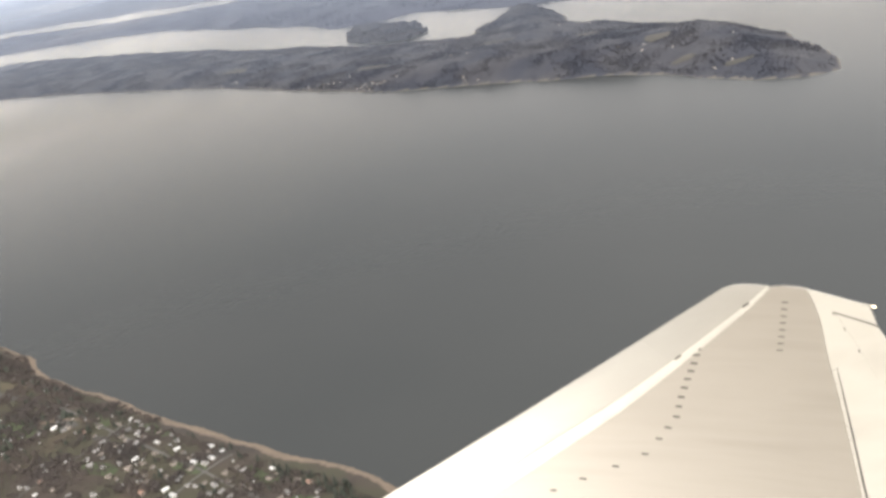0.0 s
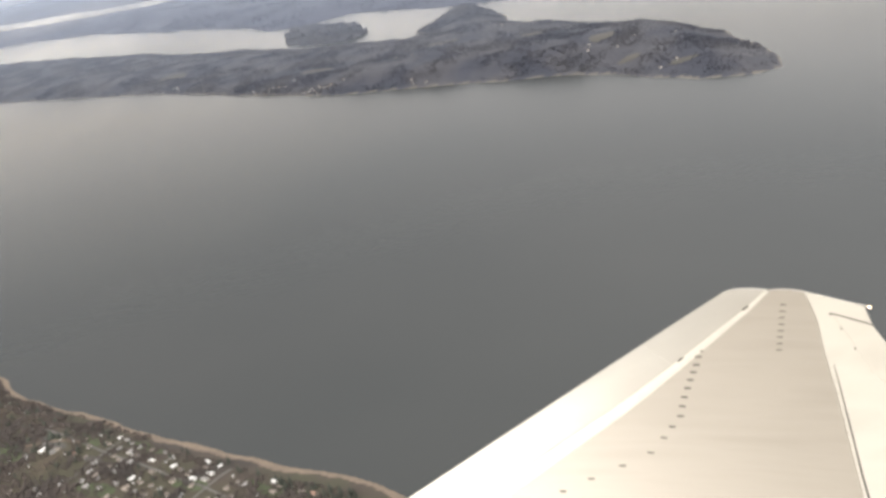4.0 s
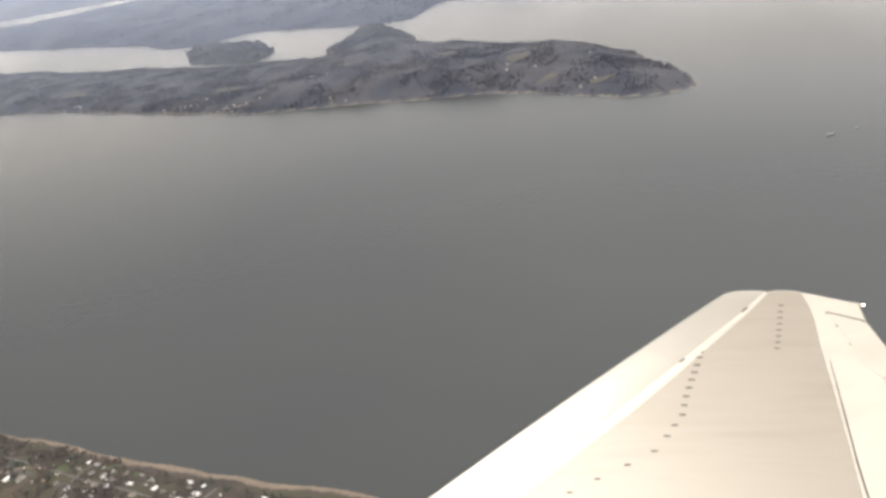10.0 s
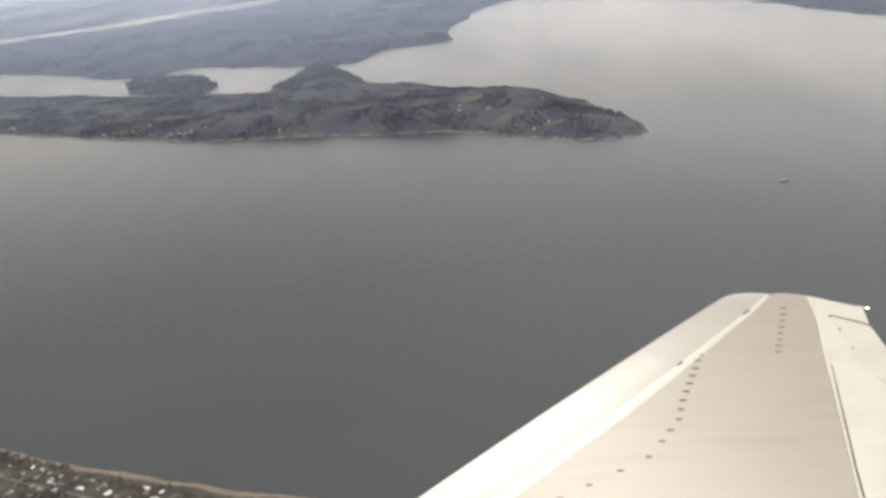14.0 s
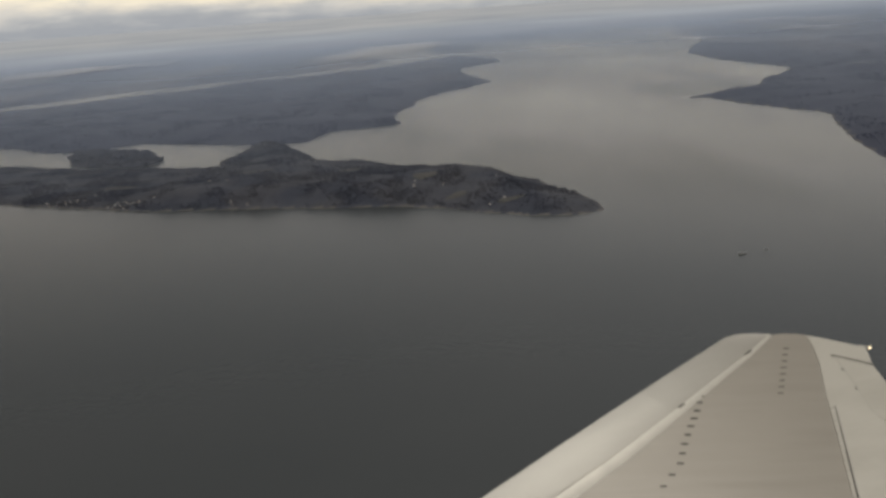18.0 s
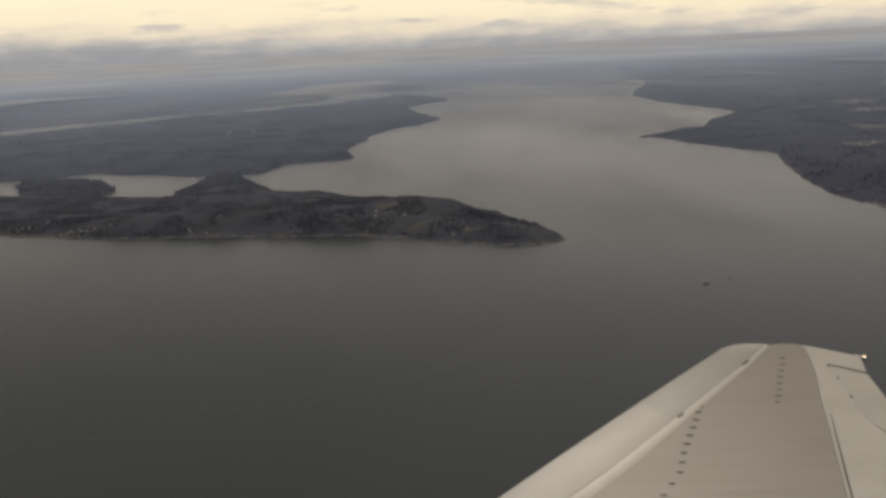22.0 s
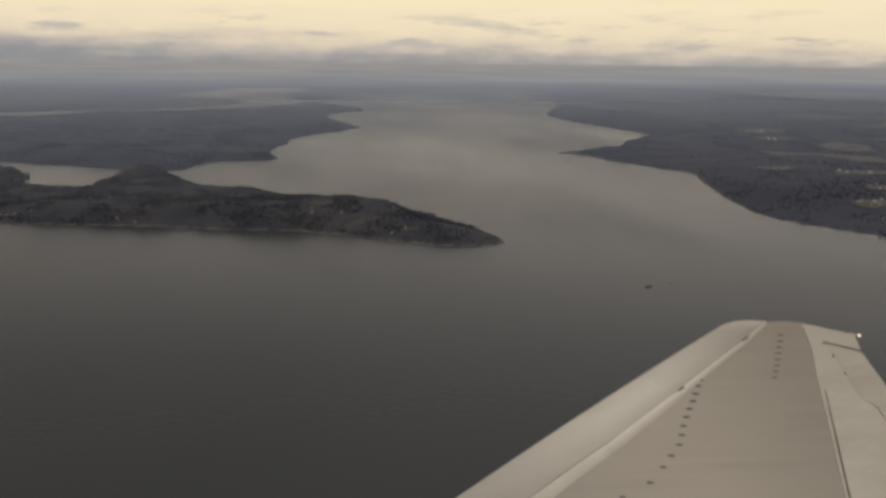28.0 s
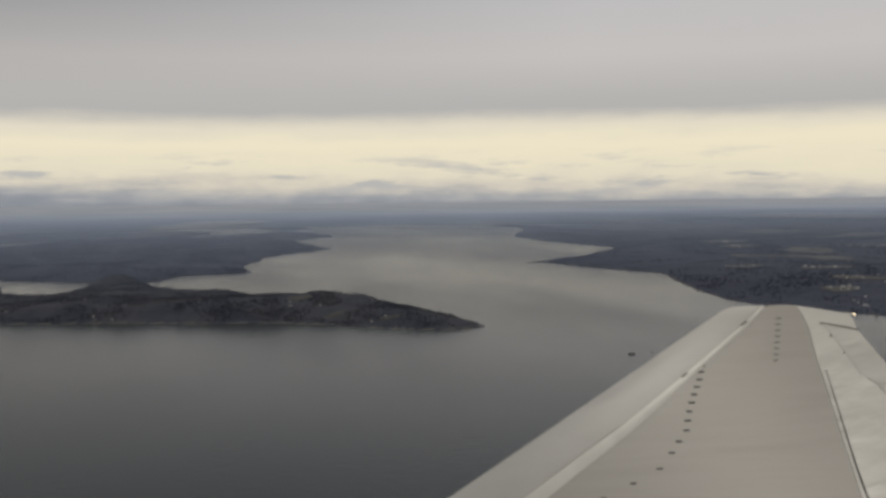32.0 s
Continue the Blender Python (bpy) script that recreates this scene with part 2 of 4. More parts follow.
def mist_material(name, start, end, power, most_alpha, near, far_color, scale, low, high, least):
    """Thin low mist and painted haze between two distances, denser and paler far out, with ragged gaps."""
    m = bpy.data.materials.new(name)
    m.use_nodes = True
    t = m.node_tree
    L = t.links.new
    t.nodes.clear()

    def map_range(src, a, b, c, d):
        n = t.nodes.new("ShaderNodeMapRange")
        L(src, n.inputs["Value"])
        for k, v in (("From Min", a), ("From Max", b), ("To Min", c), ("To Max", d)):
            n.inputs[k].default_value = v
        return n.outputs[0]

    def calc(op, a, b):
        n = t.nodes.new("ShaderNodeMath")
        n.operation = op
        L(a, n.inputs[0])
        if isinstance(b, float):
            n.inputs[1].default_value = b
        else:
            L(b, n.inputs[1])
        return n.outputs[0]

    tc = t.nodes.new("ShaderNodeTexCoord")
    sep = t.nodes.new("ShaderNodeSeparateXYZ")
    L(tc.outputs["Object"], sep.inputs[0])
    mp = t.nodes.new("ShaderNodeMapping")
    mp.inputs["Scale"].default_value = scale
    L(tc.outputs["Object"], mp.inputs[0])
    n = t.nodes.new("ShaderNodeTexNoise")
    n.inputs["Scale"].default_value, n.inputs["Detail"].default_value = 1.0, 6.0
    L(mp.outputs[0], n.inputs["Vector"])
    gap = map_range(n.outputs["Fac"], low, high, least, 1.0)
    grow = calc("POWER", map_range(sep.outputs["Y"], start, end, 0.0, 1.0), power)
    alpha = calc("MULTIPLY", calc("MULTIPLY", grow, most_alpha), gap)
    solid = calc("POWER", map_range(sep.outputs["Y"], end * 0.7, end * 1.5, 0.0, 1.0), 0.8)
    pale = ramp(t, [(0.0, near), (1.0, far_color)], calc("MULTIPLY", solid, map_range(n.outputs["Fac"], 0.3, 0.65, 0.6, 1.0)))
    a = t.nodes.new("ShaderNodeBsdfTransparent")
    b = t.nodes.new("ShaderNodeBsdfDiffuse")
    L(pale.outputs[0], b.inputs["Color"])
    mix = t.nodes.new("ShaderNodeMixShader")
    L(alpha, mix.inputs[0])
    L(a.outputs[0], mix.inputs[1])
    L(b.outputs[0], mix.inputs[2])
    out = t.nodes.new("ShaderNodeOutputMaterial")
    L(mix.outputs[0], out.inputs[0])
    return m


WATER = water_material()
# aerial haze and low cloud painted as colour and alpha on a flat sheet
HAZE = mist_material("mist", 140.0, 1000.0, 0.8, 1.0, (0.335, 0.385, 0.48), (0.43, 0.44, 0.46), (0.006, 0.0022, 1), 0.3, 0.65, 0.84)
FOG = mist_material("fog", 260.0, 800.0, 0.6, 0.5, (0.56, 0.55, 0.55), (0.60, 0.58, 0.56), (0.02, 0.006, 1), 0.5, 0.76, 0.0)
NEAR_GROUND = material("scrub_ground", [(0.022, 0.018, 0.015), (0.036, 0.027, 0.021), (0.032, 0.031, 0.017), (0.050, 0.036, 0.026)], 0.95, 0.2, 5, 0.3, 3)
# headland and islet ground, with bluish haze mixed into its wood colours
WOOD_GROUND = material("hazy_wooded_ground", [(0.012, 0.016, 0.026), (0.018, 0.021, 0.033), (0.034, 0.035, 0.044), (0.022, 0.024, 0.033)], 0.95, 0.11, 6)
# far land: the blue haze of distance is put into the base colour
HAZE_GROUND = material("hazy_far_woods", [(0.016, 0.021, 0.038), (0.023, 0.027, 0.047), (0.032, 0.036, 0.055)], 0.95, 0.035, 8)
BEACH = material("sand", [(0.090, 0.069, 0.052), (0.135, 0.102, 0.075)], 0.95, 0.6, 6, 0.3, 8)
TREE_DARK = material("conifer_foliage", [(0.018, 0.023, 0.018), (0.030, 0.035, 0.025)], 0.9, 0.3, 3, island=0.25)
TREE_BROWN = material("bare_wood", [(0.026, 0.022, 0.021), (0.042, 0.034, 0.031), (0.053, 0.042, 0.036)], 0.95, 0.25, 4, island=0.12)
# headland crowns and slopes: the same haze blue painted into the colours
TREE_MID = material("hazy_foliage", [(0.012, 0.016, 0.026), (0.018, 0.021, 0.033), (0.034, 0.035, 0.044), (0.022, 0.024, 0.033)], 0.95, 0.11, 6, island=0.08)
TREE_SLOPE = material("hazy_slope_wood", [(0.014, 0.016, 0.025), (0.020, 0.021, 0.032), (0.038, 0.037, 0.045), (0.024, 0.026, 0.034)], 0.95, 0.11, 6, island=0.08)
# far crowns, their colour blued to imitate haze like the ground under them
TREE_HAZE = material("hazy_far_foliage", [(0.022, 0.026, 0.047), (0.028, 0.033, 0.055), (0.040, 0.043, 0.061)], 0.95, 0.035, 8, island=0.06)
BARK = material("bark", [(0.05, 0.035, 0.025), (0.09, 0.07, 0.05)], 0.95, 6, 4)
FIELD = material("pale_field", [(0.036, 0.035, 0.032), (0.053, 0.049, 0.045)], 0.95, 0.16, 6)
OPEN_LAND = material("far_open_land", [(0.058, 0.056, 0.052), (0.105, 0.098, 0.088)], 0.95, 0.16, 6)
SHINGLE = material("dark_shingle_beach", [(0.068, 0.062, 0.056), (0.098, 0.090, 0.079)], 0.95, 0.4, 6)
DRY_GRASS = material("dry_grass", [(0.037, 0.031, 0.018), (0.053, 0.042, 0.025), (0.041, 0.040, 0.022)], 0.95, 0.5, 5)
GRASS = material("winter_lawn", [(0.027, 0.037, 0.015), (0.042, 0.053, 0.024)], 0.95, 0.3, 5)
ROAD = material("asphalt_road", [(0.054, 0.051, 0.048), (0.084, 0.078, 0.072)], 0.9, 0.5, 5)
WALL_WHITE = material("white_siding", [(0.42, 0.41, 0.39), (0.56, 0.55, 0.52)], 0.7, 2, 4)
WALL_GREY = material("grey_siding", [(0.22, 0.22, 0.22), (0.32, 0.31, 0.30)], 0.8, 2, 4, obj=0.3)
WALL_TAN = material("tan_siding", [(0.24, 0.215, 0.185), (0.33, 0.30, 0.265)], 0.8, 2, 4, obj=0.25)
ROOF_GREY = material("grey_shingles", [(0.11, 0.107, 0.105), (0.19, 0.183, 0.18)], 0.9, 3, 6, obj=0.35)
ROOF_BROWN = material("brown_shingles", [(0.085, 0.072, 0.064), (0.135, 0.115, 0.10)], 0.9, 3, 6, obj=0.35)
ROOF_RED = material("red_shingles", [(0.152, 0.092, 0.072), (0.208, 0.136, 0.108)], 0.9, 3, 6, obj=0.2)
ROOF_PALE = material("pale_far_roof", [(0.12, 0.125, 0.13), (0.19, 0.195, 0.20)], 0.8, 3, 4, obj=0.3)
ROOF_LIGHT = material("light_metal_roof", [(0.40, 0.40, 0.40), (0.56, 0.56, 0.55)], 0.5, 3, 4, obj=0.15)
GLASS_DARK = material("window_glass", [(0.03, 0.035, 0.04), (0.05, 0.055, 0.06)], 0.1, 2, 2)
WING_GREY = material("wing_grey_paint", [(0.208, 0.190, 0.166), (0.241, 0.221, 0.194), (0.224, 0.205, 0.179)], 0.44, 0.8, 8, 0.10, 2.2, metallic=0.12, spec=0.9, stretch=(2.6, 0.22, 1), turn=0.56)
WING_WHITE = material("wing_white_paint", [(0.215, 0.205, 0.186), (0.259, 0.249, 0.227), (0.236, 0.225, 0.205)], 0.46, 0.7, 8, 0.45, 3.2, metallic=0.16, spec=1.0, stretch=(1.7, 0.55, 1), turn=0.9)
# same white, colour raised in place of sun reflected off the trailing panels
WING_PANEL = material("wing_white_lit", [(0.357, 0.339, 0.307), (0.429, 0.412, 0.376), (0.390, 0.373, 0.339)], 0.40, 0.7, 8, 0.8, 2.6, metallic=0.16, spec=1.0, stretch=(1.7, 0.55, 1), turn=0.9)
WING_BARE = material("polished_edge", [(0.378, 0.363, 0.333), (0.439, 0.424, 0.386)], 0.42, 3, 5, metallic=0.15)
WING_TAB = material("grey_brown_tab", [(0.066, 0.063, 0.056), (0.095, 0.089, 0.081)], 0.7, 5, 4)
WING_SEAM = material("seam_grey", [(0.24, 0.225, 0.20), (0.31, 0.295, 0.265)], 0.7, 5, 4)
WING_DARK = material("dark_rubber", [(0.03, 0.03, 0.03), (0.07, 0.065, 0.06)], 0.8, 5, 4)
SHIP_WHITE = material("ship_white", [(0.143, 0.149, 0.149), (0.204, 0.204, 0.198)], 0.5, 2, 4)
SHIP_DARK = material("ship_hull", [(0.03, 0.04, 0.04), (0.06, 0.07, 0.07)], 0.5, 2, 4)


def glow(name, color, strength):
    m = bpy.data.materials.new(name)
    m.use_nodes = True
    b = m.node_tree.nodes["Principled BSDF"]
    b.inputs["Emission Color"].default_value = (*color, 1)
    b.inputs["Emission Strength"].default_value = strength
    return m


LAMP_GLOW = glow("lamp_glow", (1.0, 0.75, 0.42), 2.2)

# ---- mesh helpers ----


def mesh_object(name, verts, faces, mats, parent=None, smooth=False, indices=None):
    me = bpy.data.meshes.new(name)
    me.from_pydata([tuple(v) for v in verts], [], [tuple(f) for f in faces])
    for m in (mats if isinstance(mats, (list, tuple)) else [mats]):
        me.materials.append(m)
    if indices is not None:
        me.polygons.foreach_set("material_index", np.asarray(indices, dtype=np.int32))
    if smooth:
        me.polygons.foreach_set("use_smooth", np.ones(len(me.polygons), dtype=bool))
    me.update()
    ob = new(name, me)
    if parent is not None:
        ob.parent = parent
    return ob


def part(name, bm, mat, parent, label=""):
    me = bpy.data.meshes.new(name)
    bm.to_mesh(me)
    bm.free()
    me.materials.append(mat)
    ob = new(name, me)
    ob.parent = parent
    if label:
        ob["label"] = label
    return ob


_lat = np.random.RandomState(7).rand(256, 256)


def vnoise(x, y):
    xi, yi = np.floor(x).astype(int), np.floor(y).astype(int)
    u, v = x - xi, y - yi
    u, v = u * u * (3 - 2 * u), v * v * (3 - 2 * v)
    g = lambda a, b: _lat[a % 256, b % 256]
    return (g(xi, yi) * (1 - u) + g(xi + 1, yi) * u) * (1 - v) + (g(xi, yi + 1) * (1 - u) + g(xi + 1, yi + 1) * u) * v


def fbm(x, y, size, octaves=4, shift=0.0):
    """Fractal noise, about -1 to 1."""
    x, y = np.asarray(x, float) / size + shift, np.asarray(y, float) / size + 1.7 * shift
    s, a, t = 0.0, 1.0, 0.0
    for _ in range(octaves):
        s, t = s + a * (2 * vnoise(x, y) - 1), t + a
        x, y, a = x * 2.03 + 11.3, y * 2.03 + 5.1, a * 0.5
    return s / t * 1.6


def inside_distance(x, y, outline):
    """Distance to the outline, positive inside it."""
    p = np.array(outline, float)
    q = np.roll(p, -1, 0)
    best = np.full(x.shape, 1e18)
    odd = np.zeros(x.shape, bool)
    for (ax, ay), (bx, by) in zip(p, q):
        dx, dy = bx - ax, by - ay
        k = np.clip(((x - ax) * dx + (y - ay) * dy) / (dx * dx + dy * dy + 1e-12), 0, 1)
        best = np.minimum(best, (x - ax - k * dx) ** 2 + (y - ay - k * dy) ** 2)
        if ay != by:
            odd ^= ((ay > y) != (by > y)) & (x < (bx - ax) * (y - ay) / (by - ay) + ax)
    return np.where(odd, 1, -1) * np.sqrt(best)


class Land:
    """A landform: its shore outline, ragged by noise, and a height that grows inland."""

    def __init__(self, outline, ragged, size, rise, top, rough, shift=0.0, extra=None, low=None):
        self.o, self.ragged, self.size, self.rise, self.top, self.rough, self.shift, self.extra, self.low = outline, ragged, size, rise, top, rough, shift, extra, low

    def d(self, x, y):
        x, y = np.asarray(x, float), np.asarray(y, float)
        return inside_distance(x, y, self.o) + self.ragged * fbm(x, y, self.size, 4, self.shift)

    def z(self, x, y, d=None):
        x, y = np.asarray(x, float), np.asarray(y, float)
        d = self.d(x, y) if d is None else d
        k = np.clip(d / self.rise, 0, 1)
        k = k * k * (3 - 2 * k)
        hill = self.top * k * (0.72 + self.rough * fbm(x, y, self.size * 2.2, 5, self.shift + 3))
        if self.low:
            hill = hill * self.low(x, y)
        if self.extra:
            hill = hill + self.extra(x, y) * np.clip(d / 6, 0, 1)
        return np.where(d > 0, 0.03 + np.minimum(d, 1.0) * 0.1 + hill, np.maximum(d * 0.25, -1.0))

    def build(self, name, xs, ys, mats, label, category, shore=0.0):
        X, Y = np.meshgrid(xs, ys)
        D = self.d(X, Y)
        Z = self.z(X, Y, D)
        step = max(xs[1] - xs[0], ys[1] - ys[0])
        nx, ny = len(xs), len(ys)
        idx = np.arange(nx * ny).reshape(ny, nx)
        quads = np.stack([idx[:-1, :-1], idx[:-1, 1:], idx[1:, 1:], idx[1:, :-1]], -1).reshape(-1, 4)
        dm = D.ravel()[quads].max(1)
        keep = dm > -0.2
        quads = quads[keep]
        used = np.unique(quads)
        remap = np.full(nx * ny, -1)
        remap[used] = np.arange(len(used))
        verts = np.stack([X.ravel(), Y.ravel(), Z.ravel()], -1)[used]
        faces = remap[quads]
        mi = None
        if len(mats) > 1:
            mi = ((D + 0.45 * shore * fbm(X, Y, 3.0, 3, 9.0)).ravel()[quads].mean(1) < shore).astype(int)
        ob = mesh_object(name, verts.tolist(), faces.tolist(), mats, smooth=True, indices=mi)
        return tagged(ob, label, category, kind="structure")


def woods(name, land, n, box, sizes, mat, label, seed, margin=0.5, clump=20.0, cut=-0.2, keep=None):
    """Many small uneven crowns standing on a landform, one mesh."""
    rs = np.random.RandomState(seed)
    x = rs.uniform(box[0], box[1], n * 4)
    y = rs.uniform(box[2], box[3], n * 4)
    d = land.d(x, y)
    ok = (d > margin) & (fbm(x, y, clump, 3, seed) > cut)
    if keep is not None:
        ok &= keep(x, y)
    x, y, d = x[ok][:n], y[ok][:n], d[ok][:n]
    z = land.z(x, y, d)
    n = len(x)
    h = rs.uniform(sizes[0], sizes[1], n) * (0.5 + 1.3 * np.clip(fbm(x, y, clump * 0.3, 3, seed + 5) + 0.45, 0, 1))
    r = h * rs.uniform(0.28, 0.5, n)
    K = 5
    a = np.arange(K) / K * 2 * pi
    V = np.zeros((n, 2 * K + 1, 3))
    for ring, (zz, rr) in enumerate(((0.12, 1.0), (0.5, 0.72))):
        jit = rs.uniform(0.65, 1.25, (n, K))
        an = a[None] + rs.uniform(0, 6, (n, 1)) + ring * 0.6
        V[:, ring * K:(ring + 1) * K, 0] = x[:, None] + np.cos(an) * r[:, None] * rr * jit
        V[:, ring * K:(ring + 1) * K, 1] = y[:, None] + np.sin(an) * r[:, None] * rr * jit
        V[:, ring * K:(ring + 1) * K, 2] = z[:, None] + h[:, None] * (zz + rs.uniform(-0.1, 0.1, (n, K)))
    V[:, 2 * K, 0], V[:, 2 * K, 1], V[:, 2 * K, 2] = x + rs.uniform(-0.1, 0.1, n) * h, y + rs.uniform(-0.1, 0.1, n) * h, z + h
    F = []
    for i in range(K):
        j = (i + 1) % K
        F += [(i, j, K + j), (i, K + j, K + i), (K + i, K + j, 2 * K)]
    F = np.array(F)[None] + (np.arange(n) * (2 * K + 1))[:, None, None]
    me = bpy.data.meshes.new(name)
    V, F = V.reshape(-1, 3), F.reshape(-1, 3)
    me.vertices.add(len(V))
    me.vertices.foreach_set("co", V.ravel())
    me.loops.add(F.size)
    me.loops.foreach_set("vertex_index", F.ravel().astype(np.int32))
    me.polygons.add(len(F))
    me.polygons.foreach_set("loop_start", np.arange(0, F.size, 3, dtype=np.int32))
    me.polygons.foreach_set("loop_total", np.full(len(F), 3, dtype=np.int32))
    me.materials.append(mat)
    me.update(calc_edges=True)
    return tagged(new(name, me), label, "trees", kind="stuff")


# ---- water and landforms ----
span = lambda a, b, s: np.arange(a, b + s * 0.5, s)


def water_sheet():
    ys = [-4500, -1500, -400, -100, 0, 50, 100, 200, 400, 800, 1600, 3000, 4700]
    xs = [-4700, -2000, -800, -300, -100, 0, 100, 300, 800, 2000, 4700]
    v = [(x, y, 0) for y in ys for x in xs]
    n = len(xs)
    f = [(j * n + i, j * n + i + 1, (j + 1) * n + i + 1, (j + 1) * n + i) for j in range(len(ys) - 1) for i in range(n - 1)]
    tagged(mesh_object("water", v, f, WATER), "calm grey sea water of a wide sound under cloud", "water", kind="structure")


water_sheet()

NEAR = Land([(-257.7, 115.5), (-119.6, 93.7), (-75.2, 75.3), (-58.3, 67.6), (-45.5, 61.6), (-41.8, 59.1), (-36.4, 56.2), (-30.7, 53.7), (-26.5, 52.0), (-21.2, 50.0), (-17.2, 48.2), (-12.6, 46.5), (-9.7, 45.3),
             (-6.7, 43.9), (-3.6, 42.6), (1.5, 40.1), (11.7, 33.2), (27.8, 20.1), (60, -40), (60, -200), (-260, -200)], 0.5, 6, 3.4, 1.1, 0.5, 0.3)
NEAR.build("coast", np.concatenate([span(-150, -56, 2.0), span(-55, 8, 0.25), span(10, 60, 2.0)]), np.concatenate([span(-60, 26, 2.0), span(27, 72, 0.25), span(74, 120, 2.0)]), [NEAR_GROUND, BEACH], "near coast with sandy beach, brown scrub and lawns", "coast", 0.5)

HEAD = Land([(24, 125.7), (19.8, 124.5), (13.8, 126.8), (8.8, 130.7), (2.7, 135.2), (-3.3, 138.4), (-11.2, 141.9), (-22, 145), (-34.7, 148.1), (-49.3, 154.2), (-62, 161.3), (-80.5, 172.3), (-97.1, 181.5), (-127.7, 195.4), (-150.4, 204.4),
             (-187.1, 216.3), (-256.4, 235.1), (-255.8, 303.3), (-186.6, 271.6), (-160.9, 258.6), (-123.3, 237.2), (-111.5, 228.8), (-95.8, 219.9), (-80.2, 211.2), (-64.7, 202.3), (-55, 197.7), (-45.4, 194.3), (-37.5, 191), (-36.6, 194), (-40.9, 197.8),
             (-39.5, 205.7), (-35.6, 214.6), (-29.8, 214.3), (-24.9, 206.1), (-20.5, 194.3), (-13.6, 184.7), (-5.2, 177.1), (2.6, 171.6), (10, 165.1), (14.6, 157.6), (18, 150.9), (21.6, 141.2), (24, 131.3)], 1.0, 11, 8, 2.5, 0.42, 1.1,
            low=lambda x, y: 0.42 + 0.58 / (1 + np.exp(-(x + 40) / 6)),
            extra=lambda x, y: 1.4 * np.exp(-((x + 27) ** 2 + (y - 204) ** 2) / 60) + 1.4 * np.exp(-((x - 4) ** 2 / 320 + (y - 153) ** 2 / 120)))
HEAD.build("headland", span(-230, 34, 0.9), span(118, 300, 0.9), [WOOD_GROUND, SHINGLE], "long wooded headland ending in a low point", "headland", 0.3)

ISLET = Land([(-81.1, 227.6), (-73.9, 211.7), (-65.7, 205.7), (-56.6, 202.1), (-55.2, 210.8), (-58.9, 219.5), (-65.7, 226), (-74.4, 230.6), (-80.2, 231.5)], 0.7, 6, 4, 1.0, 0.3, 2.2)
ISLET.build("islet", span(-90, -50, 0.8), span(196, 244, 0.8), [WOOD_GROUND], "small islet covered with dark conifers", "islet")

MID = Land([(-334.8, 344.6), (-271.5, 328.7), (-245.8, 327.6), (-218.1, 324.4), (-184.5, 310.4), (-154.8, 288.7), (-129.2, 272.7), (-104.6, 254.9), (-89.9, 239.2), (-82.1, 237.8), (-74.4, 241.2), (-68.6, 246.3), (-56, 237.6), (-42.5, 228), (-30.8, 223.7),
            (-24.9, 222.3), (-22.5, 230.8), (-20.8, 240.7), (-13.2, 242.1), (-4.7, 246.4), (-5.8, 260.9), (-4.4, 274.4), (2.4, 305.7), (10.2, 327.9), (16.6, 337.1), (27.9, 358.9), (26.4, 374.5), (21.3, 410.1), (21, 441.7), (31.9, 465.2), (43.2, 478.1),
            (40.1, 513.8), (25, 551.8), (12, 542.8), (-6.6, 505.9), (-22.4, 472.2), (-42.9, 461.5), (-68.2, 448.1), (-93.6, 430.9), (-114.1, 414.5), (-132.6, 396), (-156.1, 383.4), (-174.7, 372.8), (-234.8, 379.1), (-334.5, 410.9)], 1.5, 20, 18, 2.3, 0.45, 3.3)
MID.build("wooded_island", span(-342, 50, 2.0), span(212, 576, 2.0), [HAZE_GROUND], "broad wooded island beyond the headland", "island")

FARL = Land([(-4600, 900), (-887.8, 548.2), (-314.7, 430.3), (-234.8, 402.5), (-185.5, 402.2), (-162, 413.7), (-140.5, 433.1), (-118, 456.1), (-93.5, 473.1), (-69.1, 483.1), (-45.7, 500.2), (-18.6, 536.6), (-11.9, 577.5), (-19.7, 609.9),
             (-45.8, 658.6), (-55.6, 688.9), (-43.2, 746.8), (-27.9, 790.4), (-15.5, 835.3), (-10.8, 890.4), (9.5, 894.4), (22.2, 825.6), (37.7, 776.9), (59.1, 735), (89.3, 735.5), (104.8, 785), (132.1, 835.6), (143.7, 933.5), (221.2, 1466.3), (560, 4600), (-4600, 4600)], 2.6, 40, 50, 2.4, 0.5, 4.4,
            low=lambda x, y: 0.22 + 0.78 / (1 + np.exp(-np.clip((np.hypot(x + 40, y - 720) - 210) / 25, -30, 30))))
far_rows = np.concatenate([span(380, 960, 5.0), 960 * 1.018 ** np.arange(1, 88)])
FARL.build("far_shore", np.concatenate([-300 * 1.05 ** np.arange(56, 0, -1), span(-300, 240, 6.0), 240 * 1.05 ** np.arange(1, 20)]), far_rows, [HAZE_GROUND], "far wooded shore fading towards the horizon", "far shore")

ISLE = Land([(10, 664.2), (25.3, 710.6), (43.7, 674.7), (44, 626), (27.6, 600.6), (11.1, 624)], 1.7, 14, 10, 1.8, 0.3, 5.1)
ISLE.build("far_islet", span(4, 56, 3.0), span(590, 724, 3.0), [HAZE_GROUND], "low far islet in the channel", "islet")

